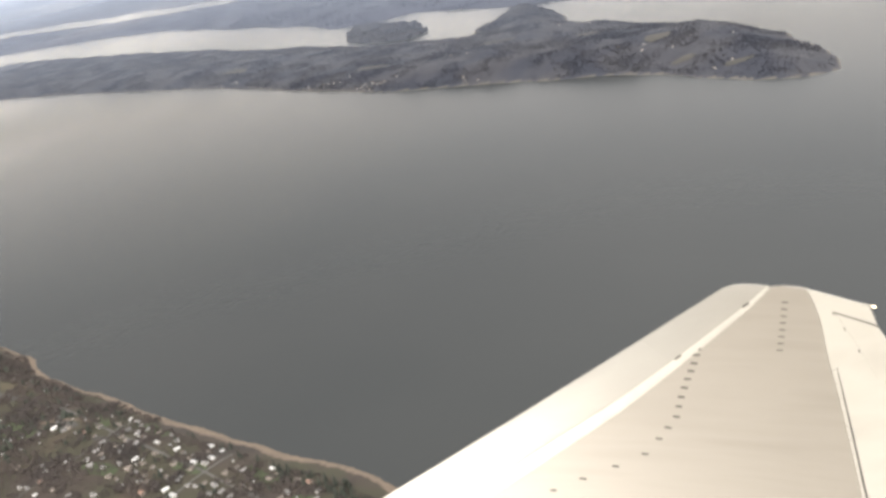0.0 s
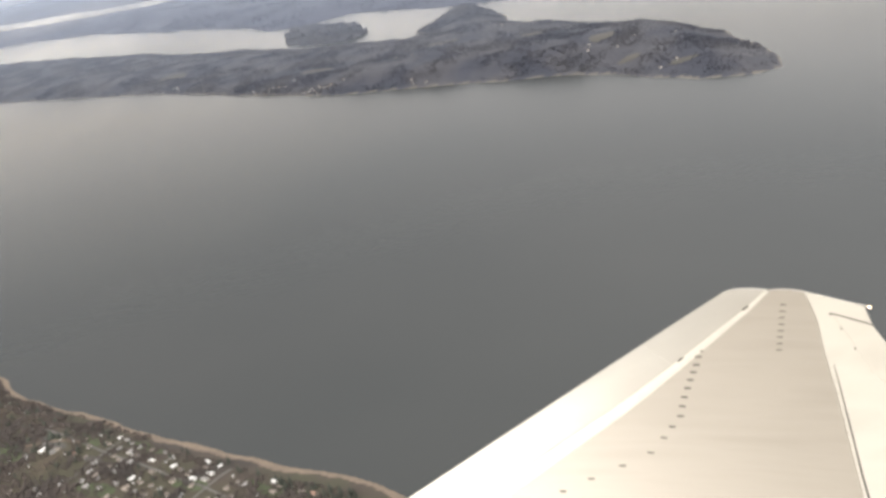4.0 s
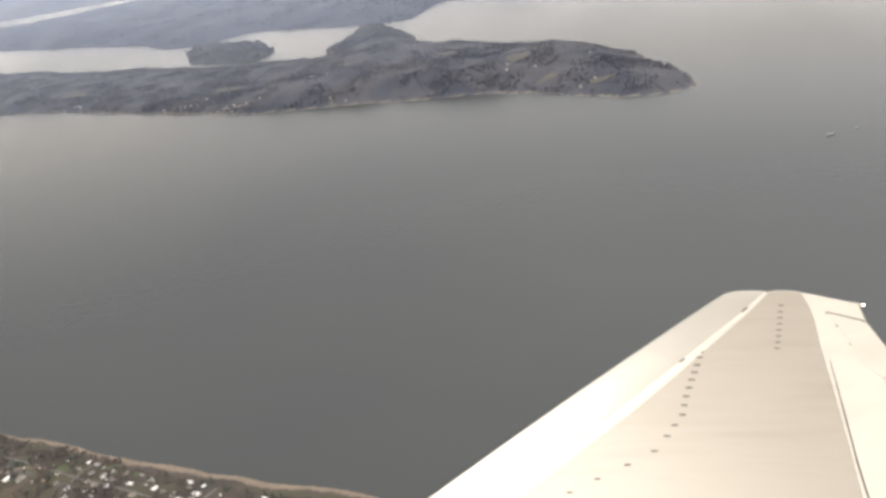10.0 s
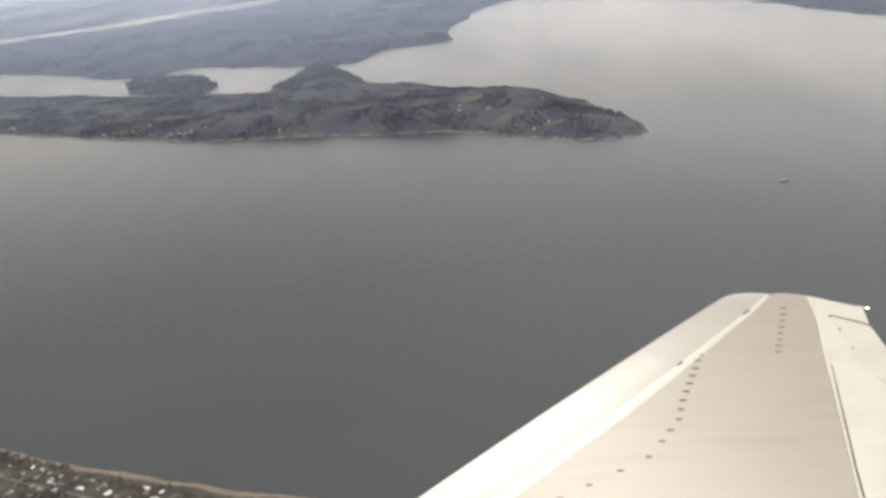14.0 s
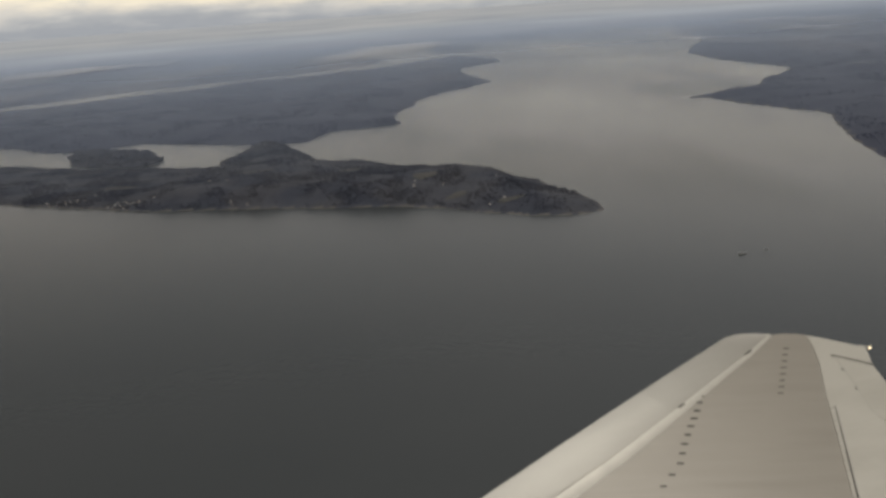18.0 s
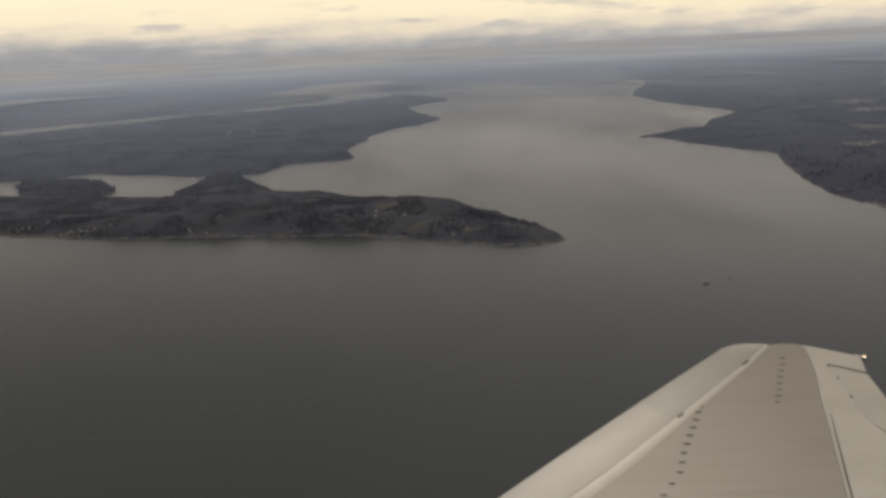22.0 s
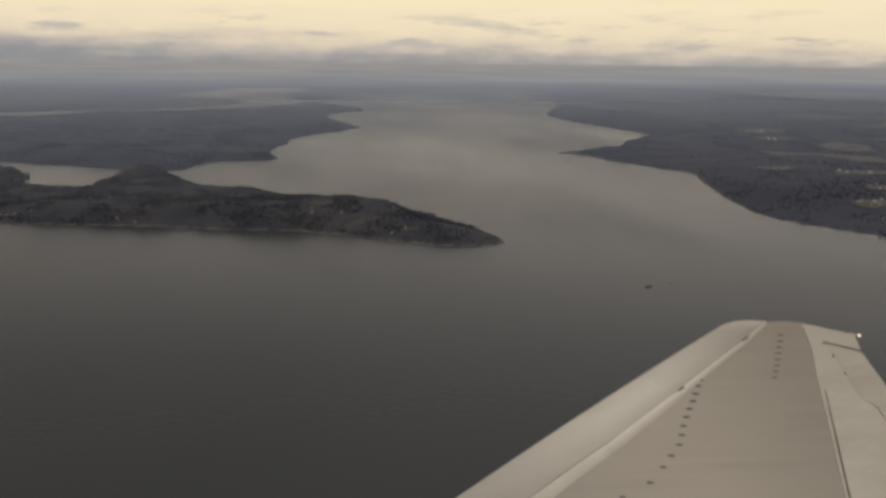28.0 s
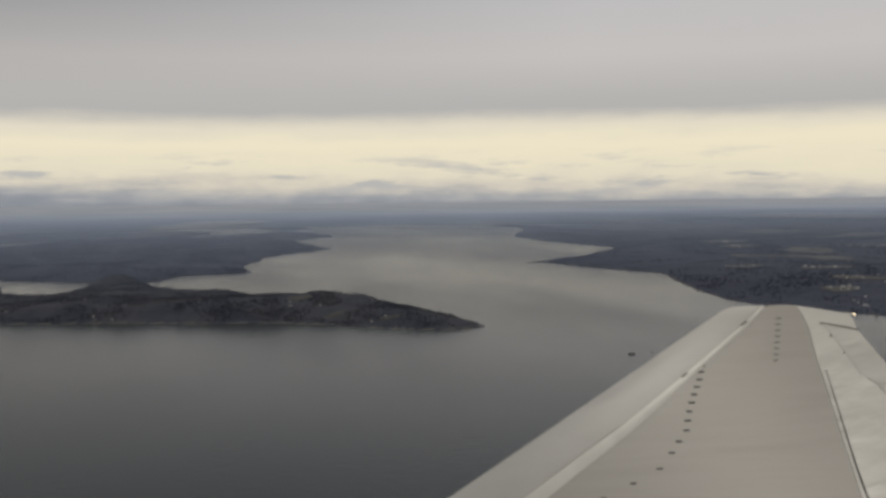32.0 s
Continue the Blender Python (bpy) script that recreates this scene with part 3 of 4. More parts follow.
RIGHT = Land([(69.9, 256.5), (74.7, 259.6), (79.7, 262.6), (87.8, 271.8), (94.9, 271.7), (106.2, 297.2), (124.5, 321), (121.8, 347.8), (119, 384.9), (121.7, 437.3), (133.1, 478.5), (154.8, 529.8), (168.9, 587.1), (160.1, 616.3),
              (228.3, 859.4), (320, 1273.2), (900, 4600), (4600, 4600), (4600, -200), (240, -30), (164, 32.4), (117.3, 70.1), (91.6, 102.1), (81.7, 120.2), (75.9, 133.4), (72.4, 141.5), (72, 150.7), (75.7, 169.2), (80.8, 187.6), (86.9, 202.8), (86.9, 208.8),
              (82.7, 217.6), (79.4, 232.9), (75.7, 250.6)], 0.8, 17, 17, 2.4, 0.45, 6.6)
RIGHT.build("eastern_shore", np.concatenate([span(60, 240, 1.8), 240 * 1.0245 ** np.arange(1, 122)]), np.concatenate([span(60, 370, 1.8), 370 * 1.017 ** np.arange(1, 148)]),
            [HAZE_GROUND, SHINGLE], "wooded eastern shore with a thin sand spit", "shore", 0.25)


def mist_sheet(name, rows, mat, label):
    xs = (-4700, -1500, 0, 1500, 4700)
    v = [(x, y, z) for y, z in rows for x in xs]
    f = [(j * 5 + i, j * 5 + i + 1, j * 5 + i + 6, j * 5 + i + 5) for j in range(len(rows) - 1) for i in range(4)]
    tagged(mesh_object(name, v, f, mat), label, "mist", kind="stuff")


mist_sheet("low_mist", ((80, 4.2), (108, 4.2), (300, 4.2), (600, 4.2), (900, 4.6), (1500, 6.0), (4700, 8.0)), HAZE, "thin pale sheet standing in for haze over the far sound")
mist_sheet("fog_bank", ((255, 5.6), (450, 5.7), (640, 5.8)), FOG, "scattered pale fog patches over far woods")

CLEAR_HEAD = [(-29, 170, 3.0, 1.4), (-52, 168, 3.0, 1.6), (-22, 184, 2.4, 1.5), (0.5, 150, 2.4, 1.6), (5, 139.5, 1.6, 1.0), (-92, 190, 3.4, 1.8), (-12, 165, 1.8, 1.2), (2.5, 168, 2.4, 1.2), (12, 133.5, 1.8, 0.9)]
CLEAR_RIGHT = [(138.4, 294.3, 10, 4), (160.4, 312.1, 10, 6), (145.3, 273.6, 9, 4), (132.2, 215.2, 5, 12), (150.1, 246.2, 6, 14), (178.9, 262.9, 12, 5), (116.2, 187.1, 6, 5), (108.1, 163.8, 5, 4), (93, 147.6, 4, 3), (124.3, 227.4, 7, 6), (104.4, 199.6, 5, 3), (239.2, 344.3, 22, 8), (241, 402.2, 26, 10)]


def outside(spots):
    def test(x, y):
        ok = np.ones(len(x), bool)
        for cx, cy, a, b in spots:
            ok &= ((x - cx) / a) ** 2 + ((y - cy) / b) ** 2 > 0.8
        return ok
    return test


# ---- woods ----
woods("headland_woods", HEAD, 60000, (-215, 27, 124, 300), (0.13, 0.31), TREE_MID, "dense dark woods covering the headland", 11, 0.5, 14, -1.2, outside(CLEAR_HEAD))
woods("headland_thicket", HEAD, 16000, (-215, 27, 124, 300), (0.12, 0.26), TREE_SLOPE, "leafless brown woods on the headland slopes, tinted haze blue", 21, 0.6, 10, 0.1)
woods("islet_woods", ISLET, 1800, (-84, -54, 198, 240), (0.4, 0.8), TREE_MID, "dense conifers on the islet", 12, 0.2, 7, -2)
woods("island_woods", MID, 42000, (-330, 46, 214, 570), (0.2, 0.45), TREE_HAZE, "dark woods on the broad island", 13, 0.4, 26, -0.8)
woods("eastern_woods", RIGHT, 60000, (68, 300, 66, 440), (0.15, 0.34), TREE_HAZE, "dark woods on the eastern shore", 14, 0.4, 22, -0.9, outside(CLEAR_RIGHT))
woods("coast_thicket", NEAR, 24000, (-56, 4, 36, 66), (0.07, 0.18), TREE_BROWN, "leafless brown thicket above the beach", 15, 1.5, 3.5, -0.3)
woods("bluff_thicket", NEAR, 9000, (-62, -24, 42, 72), (0.08, 0.2), TREE_BROWN, "tall grey brown leafless woods on the bluff", 17, 1.2, 6, 0.0)
woods("bluff_edge_thicket", NEAR, 3000, (-50, -25, 46, 66), (0.10, 0.22), TREE_BROWN, "grey brown leafless trees leaning over the beach", 19, 0.3, 6, -2.0, lambda x, y: NEAR.d(x, y) < 3.0)
woods("bluff_conifers", NEAR, 500, (-62, -22, 42, 72), (0.2, 0.42), TREE_DARK, "dark conifers among the bluff woods", 18, 1.2, 5, 0.0)
woods("coast_conifers", NEAR, 900, (-75, 4, 34, 76), (0.2, 0.42), TREE_DARK, "dark conifers scattered above the beach", 16, 1.6, 6, 0.2)

# ---- the wing ----
WING_M = (Matrix(((0.8231, 0.5430, -0.1663, 13.545), (-0.3285, 0.2164, -0.9194, 41.093), (-0.4632, 0.8114, 0.3565, 11.769), (0, 0, 0, 1)))
          @ Matrix.Diagonal((3.5687, 3.3949, 3.4818, 1)))
wing = new("aircraft_wing")
wing.matrix_world = WING_M
tagged(wing, "white and grey airliner wing with slats, aileron and tip light", "aircraft wing")


def sheet(name, rows, thick, mat, label="", smooth=True, parent=None):
    """A lofted shell: rows of (c, s, z) points, given a thickness below."""
    n = len(rows[0])
    top = [tuple(p) for r in rows for p in r]
    N = len(top)
    v = top + [(c, s, z - thick) for c, s, z in top]
    f = []
    for j in range(len(rows) - 1):
        for i in range(n - 1):
            a, b, c2, d = j * n + i, j * n + i + 1, (j + 1) * n + i + 1, (j + 1) * n + i
            f += [(a, b, c2, d), (N + d, N + c2, N + b, N + a)]
    ring = list(range(n)) + [j * n + n - 1 for j in range(1, len(rows))] + [(len(rows) - 1) * n + i for i in range(n - 2, -1, -1)] + [j * n for j in range(len(rows) - 2, 0, -1)]
    for k in range(len(ring)):
        a, b = ring[k], ring[(k + 1) % len(ring)]
        f.append((a, N + a, N + b, b))
    bm = bmesh.new()
    vs = [bm.verts.new(p) for p in v]
    for q in f:
        try:
            bm.faces.new([vs[i] for i in q])
        except ValueError:
            pass
    bmesh.ops.recalc_face_normals(bm, faces=bm.faces)
    for q in bm.faces[:]:
        q.smooth = smooth and abs(q.normal.z) > 0.3
    for e in bm.edges:
        e.smooth = e.calc_face_angle(0.0) < 0.6
    ob = part(name, bm, mat, parent or wing, label)
    return ob


LE = [(-2.95, -5.9), (-2.346, -4.671), (-1.743, -3.456), (-1.227, -2.421), (-0.367, -0.714), (0.0, 0.0)]
SLAT = [(-2.05, -5.6), (-1.271, -3.897), (-0.827, -2.938), (-0.459, -2.164), (-0.063, -1.170), (0.350, -0.071), (0.465, 0.306)]


def lerp(a, b, k):
    return tuple(x + (y - x) * k for x, y in zip(a, b))


def along(pts, k):
    """Point at fraction k of a polyline."""
    L = [0]
    for a, b in zip(pts, pts[1:]):
        L.append(L[-1] + hypot(b[0] - a[0], b[1] - a[1]))
    x = k * L[-1]
    for i in range(len(pts) - 1):
        if x <= L[i + 1] + 1e-9:
            return lerp(pts[i], pts[i + 1], (x - L[i]) / (L[i + 1] - L[i]))
    return pts[-1]


def strip(name, left, right, rows, cols, z, thick, mat, label="", parent=None):
    """A skin between two edge lines; z(k, r) is its height across k and along r."""
    out = []
    for j in range(rows + 1):
        r = j / rows
        a, b = along(left, r), along(right, r)
        out.append([(*lerp(a, b, i / cols), z(i / cols, r)) for i in range(cols + 1)])
    return sheet(name, out, thick, mat, label, parent=parent)


def plate(name, pts, z, thick, mat, label="", bevel=0.006, parent=None):
    """A flat panel of the given outline with softened edges."""
    bm = bmesh.new()
    n = len(pts)
    hi = [bm.verts.new((c, s, z)) for c, s in pts]
    lo = [bm.verts.new((c, s, z - thick)) for c, s in pts]
    bm.faces.new(hi)
    bm.faces.new(lo[::-1])
    for i in range(n):
        bm.faces.new((lo[i], lo[(i + 1) % n], hi[(i + 1) % n], hi[i]))
    bmesh.ops.recalc_face_normals(bm, faces=bm.faces)
    rim = [e for e in bm.edges if all(abs(v.co.z - z) < 1e-6 for v in e.verts)]
    bmesh.ops.bevel(bm, geom=rim, offset=bevel, segments=2, affect="EDGES")
    grid_cut(bm)
    for q in bm.faces:
        q.smooth = q.normal.z > 0.9
    for e in bm.edges:
        e.smooth = e.calc_face_angle(0.0) < 0.5
    return part(name, bm, mat, parent or wing, label)


def grid_cut(bm, step=0.45):
    """Cuts a flat panel into a grid, so that it can follow the flex of the wing."""
    for axis in (0, 1):
        lo, hi = min(v.co[axis] for v in bm.verts), max(v.co[axis] for v in bm.verts)
        for k in range(1, int((hi - lo) / step) + 1):
            co, no = Vector(), Vector()
            co[axis], no[axis] = lo + k * step, 1
            bmesh.ops.bisect_plane(bm, geom=bm.verts[:] + bm.edges[:] + bm.faces[:], plane_co=co, plane_no=no)


def cut(pts, a, b, n=7):
    return [along(pts, a + (b - a) * i / n) for i in range(n + 1)]


# leading edge slats, end to end out to the tip
SLAT_IN = SLAT[:-1]
TIP_ARC = [(0.060, 0.075), (0.175, 0.160), (0.325, 0.246), (0.445, 0.308)]
for a, b in ((0.0, 0.4374), (0.4376, 0.79), (0.7902, 1.0)):
    out = b == 1.0
    nose = lambda k, r, out=out: -0.07 * (1 - k) ** 2.0 * (1 - 0.9 * r if out else 1.0)
    strip("slat", cut(LE, a, b) + (TIP_ARC if out else []), cut(SLAT_IN, a, b) + ([(0.463, 0.318)] if out else []), 14, 12, nose, 0.10, WING_WHITE, "cream white leading edge slat with a rounded nose")
strip("slat_edge_strip", [(p[0] - 0.012 - 0.05 * min(1, max(0, (0.3 - p[1]) / 3)), p[1] + 0.008) for p in SLAT], [(p[0] + 0.032 + 0.10 * min(1, max(0, (0.3 - p[1]) / 4)), p[1] - 0.012) for p in SLAT], 16, 2, lambda k, r: 0.008 + 0.006 * sin(pi * k), 0.02, WING_BARE,
      "thin bright polished strip behind the slats")
# main skin, carried out to the tip edge
JOINT = [(4.34, -3.6), (2.59, -1.458), (2.258, -1.055), (1.750, -0.440), (1.413, -0.056), (1.165, 0.269), (1.005, 0.420), (0.864, 0.522)]
PANEL_L = [(p[0] + 0.004, p[1] - 0.004) for p in SLAT]
plate("main_skin", PANEL_L + [(0.60, 0.400), (0.734, 0.470)] + [(p[0] - 0.002, p[1]) for p in JOINT[::-1]], 0.0, 0.16, WING_GREY, "matt beige grey upper wing skin", 0.004)
# trailing edge: fixed panel, aileron, flap
HINGE = [(1.255, 0.442), (1.622, 0.240), (2.002, 0.0)]
plate("fixed_trailing_panel", [(p[0] + 0.002, p[1]) for p in JOINT] + [(1.0, 0.566), (1.28, 0.648), (1.535, 0.722), (1.712, 0.562)] + HINGE + [(2.255, -0.032), (3.30, -0.62), (5.2, -1.75)],
      0.001, 0.08, WING_PANEL, "white fixed trailing edge panel", 0.0015)
plate("aileron", [(c + 0.010, t - 0.002) for c, t in HINGE] + [(2.262, -0.022), (2.47, 0.145), (2.100, 0.355), (1.722, 0.553)], -0.002, 0.05, WING_PANEL, "white aileron at the wing tip", 0.002)
plate("flap", [(2.266, -0.028), (3.308, -0.612), (5.21, -1.74), (5.4, -1.50), (3.512, -0.430), (2.797, -0.036), (2.476, 0.140)], -0.001, 0.06, WING_PANEL, "white flap along the trailing edge", 0.0015)


def box_bm(cx, cy, cz, sx, sy, sz, turn=0.0, bevel=0.0):
    bm = bmesh.new()
    bmesh.ops.create_cube(bm, size=1.0)
    bmesh.ops.transform(bm, matrix=pose(cx, cy, cz, 0, 0, turn) @ Matrix.Diagonal((sx, sy, sz, 1)), verts=bm.verts)
    if bevel:
        bmesh.ops.bevel(bm, geom=bm.edges[:], offset=bevel, segments=1, affect="EDGES")
    return bm


# dark raised tabs in two rows
for k in range(8):
    c, s = lerp((0.722, 0.242), (0.938, -0.332), k / 7)
    part("vortex_tab", box_bm(c, s, 0.006, 0.070, 0.018, 0.010, 30, 0.003), WING_TAB, wing, "small dark vortex tab" if k == 0 else "")
TABS = [(0.080, -0.89), (0.099, -0.975), (0.125, -1.09), (0.138, -1.205), (0.148, -1.325), (0.165, -1.45), (0.186, -1.585), (0.220, -1.715), (0.257, -1.855), (0.230, -2.05), (0.203, -2.25),
        (0.146, -2.54), (-0.097, -2.915), (-0.379, -3.314), (-0.63, -3.68)]
for c, s in TABS:
    part("vortex_tab", box_bm(c, s, 0.006, 0.088, 0.029, 0.010, 30, 0.003), WING_TAB, wing)
# slot along the flap, hinge marks, tip lamp
strip("flap_slot", [(3.9, -2.85), (2.538, -1.344), (2.282, -1.020), (1.853, -0.490), (1.575, -0.145)], [(3.925, -2.835), (2.562, -1.328), (2.303, -1.008), (1.870, -0.481), (1.583, -0.14)], 10, 1,
      lambda k, r: 0.006, 0.012, WING_DARK, "dark narrow slot along the flap")
strip("aileron_end_gap", [(1.245, 0.446), (1.49, 0.514), (1.722, 0.572)], [(1.255, 0.434), (1.50, 0.500), (1.730, 0.556)], 4, 1, lambda k, r: 0.004, 0.012, WING_DARK, "dark gap at the end of the aileron")
strip("hinge_line", HINGE, [(c + 0.012, t + 0.006) for c, t in HINGE], 8, 1, lambda k, r: 0.004, 0.010, WING_BARE, "thin pale line along the aileron hinge")
for c, t in ((1.255, 0.425), (1.44, 0.330), (1.69, 0.185)):
    part("hinge_fitting", box_bm(c, t, 0.008, 0.040, 0.014, 0.014, -42, 0.004), WING_TAB, wing)
for k in range(9):
    c, t = lerp((1.565, -0.19), (2.42, -1.25), k / 8)
    part("slot_roller", box_bm(c, t, 0.006, 0.022, 0.014, 0.010, 20, 0.003), WING_SEAM, wing)
# slat tracks: dark wedges where the slat meets its strip
for c, t in ((-0.083, -1.135), (0.338, -0.045)):
    bm = box_bm(c, t, 0.010, 0.105, 0.024, 0.018, 66, 0.004)
    part("slat_track", bm, WING_DARK, wing, "dark slat track opening")
# shadow of the slat gap, drawn as a raised grey line
strip("slat_step", [(p[0] - 0.072, p[1] + 0.012) for p in SLAT[:4]], [(p[0] - 0.064, p[1] + 0.010) for p in SLAT[:4]], 8, 1, lambda k, r: 0.012, 0.012, WING_SEAM, "thin line painted as the gap shadow behind the slat")
bm = bmesh.new()
bmesh.ops.create_uvsphere(bm, u_segments=12, v_segments=8, radius=0.013)
bmesh.ops.transform(bm, matrix=pose(1.585, 0.742, -0.012) @ Matrix.Diagonal((1.5, 1, 1, 1)), verts=bm.verts)
lamp = part("tip_lamp", bm, LAMP_GLOW, wing, "small glowing amber tip lamp")
part("lamp_fairing", box_bm(1.525, 0.722, -0.014, 0.13, 0.026, 0.03, 16, 0.010), WING_WHITE, wing, "white lamp fairing at the wing tip")
part("lamp_bracket", box_bm(1.545, 0.690, -0.024, 0.07, 0.020, 0.03, 16, 0.006), WING_DARK, wing, "dark bracket under the lamp")

# the wing flexes upwards along its span
for o in wing.children_recursive:
    for v in o.data.vertices:
        c, t = v.co.x, v.co.y
        v.co.z += -0.0685 + 0.0548 * c + 0.1712 * t + 0.0265 * c * c + 0.0339 * c * t + 0.0453 * t * t

# ---- ships ----


def prism(outline, z0, z1, taper=1.0):
    bm = bmesh.new()
    n = len(outline)
    lo = [bm.verts.new((x * taper, y * taper, z0)) for x, y in outline]
    hi = [bm.verts.new((x, y, z1)) for x, y in outline]
    bm.faces.new(lo[::-1])
    bm.faces.new(hi)
    for i in range(n):
        bm.faces.new((lo[i], lo[(i + 1) % n], hi[(i + 1) % n], hi[i]))
    return bm


ferry = new("ferry")
ferry.matrix_world = pose(33.3, 98.5, 0, 0, 0, 12) @ Matrix.Diagonal((0.4, 0.4, 0.4, 1))
tagged(ferry, "white car ferry with dark hull crossing the sound", "ferry")
HULL = [(-1.3, 0), (-1.1, 0.19), (-0.6, 0.26), (0.6, 0.26), (1.1, 0.19), (1.3, 0), (1.1, -0.19), (0.6, -0.26), (-0.6, -0.26), (-1.1, -0.19)]
part("hull", prism(HULL, -0.05, 0.14, 0.92), SHIP_DARK, ferry, "dark hull")
part("car_deck", prism([(x * 0.95, y * 0.95) for x, y in HULL], 0.141, 0.28), SHIP_WHITE, ferry)
part("passenger_deck", prism([(x * 0.74, y * 0.9) for x, y in HULL], 0.281, 0.40), SHIP_WHITE, ferry)
for sx in (-0.62, 0.62):
    part("bridge", box_bm(sx, 0, 0.45, 0.26, 0.34, 0.09, 0, 0.02), SHIP_WHITE, ferry)
part("funnel", box_bm(0, 0, 0.48, 0.22, 0.16, 0.16, 0, 0.03), SHIP_DARK, ferry)
boat = new("small_boat")
boat.matrix_world = pose(36.2, 99.5, 0, 0, 0, 30) @ Matrix.Diagonal((0.6, 0.6, 0.6, 1))
tagged(boat, "small white motor boat on the sound", "boat")
part("hull", prism([(-0.35, -0.09), (0.2, -0.1), (0.42, 0), (0.2, 0.1), (-0.35, 0.09)], -0.02, 0.09, 0.9), SHIP_WHITE, boat)
part("cabin", box_bm(-0.05, 0, 0.13, 0.25, 0.13, 0.08, 0, 0.015), SHIP_WHITE, boat)

# ---- draped patches: lawns, fields, roads ----


def drape(name, land, cx, cy, rx, ry, turn, mat, label, category, seed, lift=0.02, n=14, rings=4):
    """An irregular patch of ground lying on a landform."""
    rs = np.random.RandomState(seed)
    ph = rs.uniform(0, 6.28, 3)
    v, f = [], []
    for j in range(rings + 1):
        for i in range(n):
            a = 2 * pi * i / n
            k = (1 + 0.22 * sin(2 * a + ph[0]) + 0.14 * sin(3 * a + ph[1]) + 0.08 * sin(5 * a + ph[2])) * max(j, 0.02) / rings
            x, y = rx * k * cos(a), ry * k * sin(a)
            v.append((cx + x * cos(turn) - y * sin(turn), cy + x * sin(turn) + y * cos(turn)))
    for j in range(rings):
        for i in range(n):
            f.append((j * n + i, (j + 1) * n + i, (j + 1) * n + (i + 1) % n, j * n + (i + 1) % n))
    v = np.array(v)
    z = land.z(v[:, 0], v[:, 1]) + lift
    ob = mesh_object(name, np.column_stack([v, z]).tolist(), f, mat, smooth=True)
    return tagged(ob, label, category, kind="structure")


def ribbon(name, land, pts, width, mat, label, lift=0.03, step=0.4):
    """A road that follows the ground along a line."""
    p = []
    for a, b in zip(pts, pts[1:]):
        m = max(1, int(hypot(b[0] - a[0], b[1] - a[1]) / step))
        p += [(a[0] + (b[0] - a[0]) * i / m, a[1] + (b[1] - a[1]) * i / m) for i in range(m)]
    p.append(pts[-1])
    p = np.array(p)
    d = np.gradient(p, axis=0)
    d /= np.linalg.norm(d, axis=1)[:, None]
    nrm = np.column_stack([-d[:, 1], d[:, 0]])
    L, R = p + nrm * width / 2, p - nrm * width / 2
    zz = np.maximum(np.maximum(land.z(L[:, 0], L[:, 1]), land.z(R[:, 0], R[:, 1])), land.z(p[:, 0], p[:, 1])) + lift
    v = np.concatenate([np.column_stack([L, zz]), np.column_stack([R, zz])])
    n = len(p)
    f = [(i, n + i, n + i + 1, i + 1) for i in range(n - 1)]
    return tagged(mesh_object(name, v.tolist(), f, mat), label, "road", kind="structure")


SHORE_A, SU, SV = Vector((-43.1, 62.2)), Vector((0.887, -0.461)), Vector((-0.461, -0.887))


def shore_xy(s, o):
    p = SHORE_A + SU * s + SV * o
    return p.x, p.y


for s, o, rx, ry, k in ((18, 4.6, 1.5, 0.7, 1), (23, 3.2, 1.6, 0.6, 2), (9, 4.0, 1.7, 0.8, 3), (30, 4.8, 1.4, 0.6, 4), (35, 2.9, 1.6, 0.5, 5), (13, 8.5, 2.2, 0.9, 6), (24, 8.0, 1.8, 0.7, 7), (40, 3.6, 1.7, 0.7, 8),
                        (5, 9.0, 2.2, 1.0, 9), (33, 8.0, 1.5, 0.8, 10)):
    drape("lawn", NEAR, *shore_xy(s, o), rx, ry, -0.48, GRASS, "patch of green winter lawn", "lawn", k)
for s, o, rx, ry, k in ((16, 6.2, 1.4, 0.5, 31), (7, 6.5, 1.6, 0.5, 32), (21, 6.0, 1.0, 0.4, 33)):
    drape("bare_plot", NEAR, *shore_xy(s, o), rx, ry, -0.48, FIELD, "bare pale earth plot", "plot", k)
for k, (x, y, rx, ry) in enumerate(CLEAR_HEAD):
    drape("clearing", HEAD, x, y, rx, ry, 0.0, FIELD, "pale clearing in the woods", "clearing", 41 + k, 0.05)
for k, (x, y, rx, ry) in enumerate(CLEAR_RIGHT):
    drape("field", RIGHT, x, y, rx, ry, 0.0, OPEN_LAND, "pale open field behind the shore", "field", 51 + k, 0.12, 20, 6)
for s, o, rx, ry, k in ((6, 5.2, 2.6, 0.8, 61), (2, 10.5, 3.2, 1.2, 62), (12, 12, 3.0, 1.0, 63), (-4, 7, 2.2, 0.9, 64)):
    drape("rough_field", NEAR, *shore_xy(s, o), rx, ry, -0.48, DRY_GRASS, "open field of dry yellow brown grass", "field", k, 0.025)
ribbon("road", NEAR, [shore_xy(12, 5.4), shore_xy(22, 5.0), shore_xy(32, 4.6), shore_xy(46, 4.4)], 0.2, ROAD, "narrow grey street between the houses")
ribbon("road", NEAR, [shore_xy(20, 2.6), shore_xy(21, 6), shore_xy(22.5, 16)], 0.2, ROAD, "narrow grey street towards the beach")
ribbon("road", NEAR, [shore_xy(31, 2.4), shore_xy(31.8, 8), shore_xy(32.2, 16)], 0.2, ROAD, "narrow grey street towards the beach")
ribbon("dirt_track", NEAR, [shore_xy(14, 7.2), shore_xy(16.5, 5.6), shore_xy(18, 5.2)], 0.22, BEACH, "sandy dirt track through the scrub")

# ---- houses ----


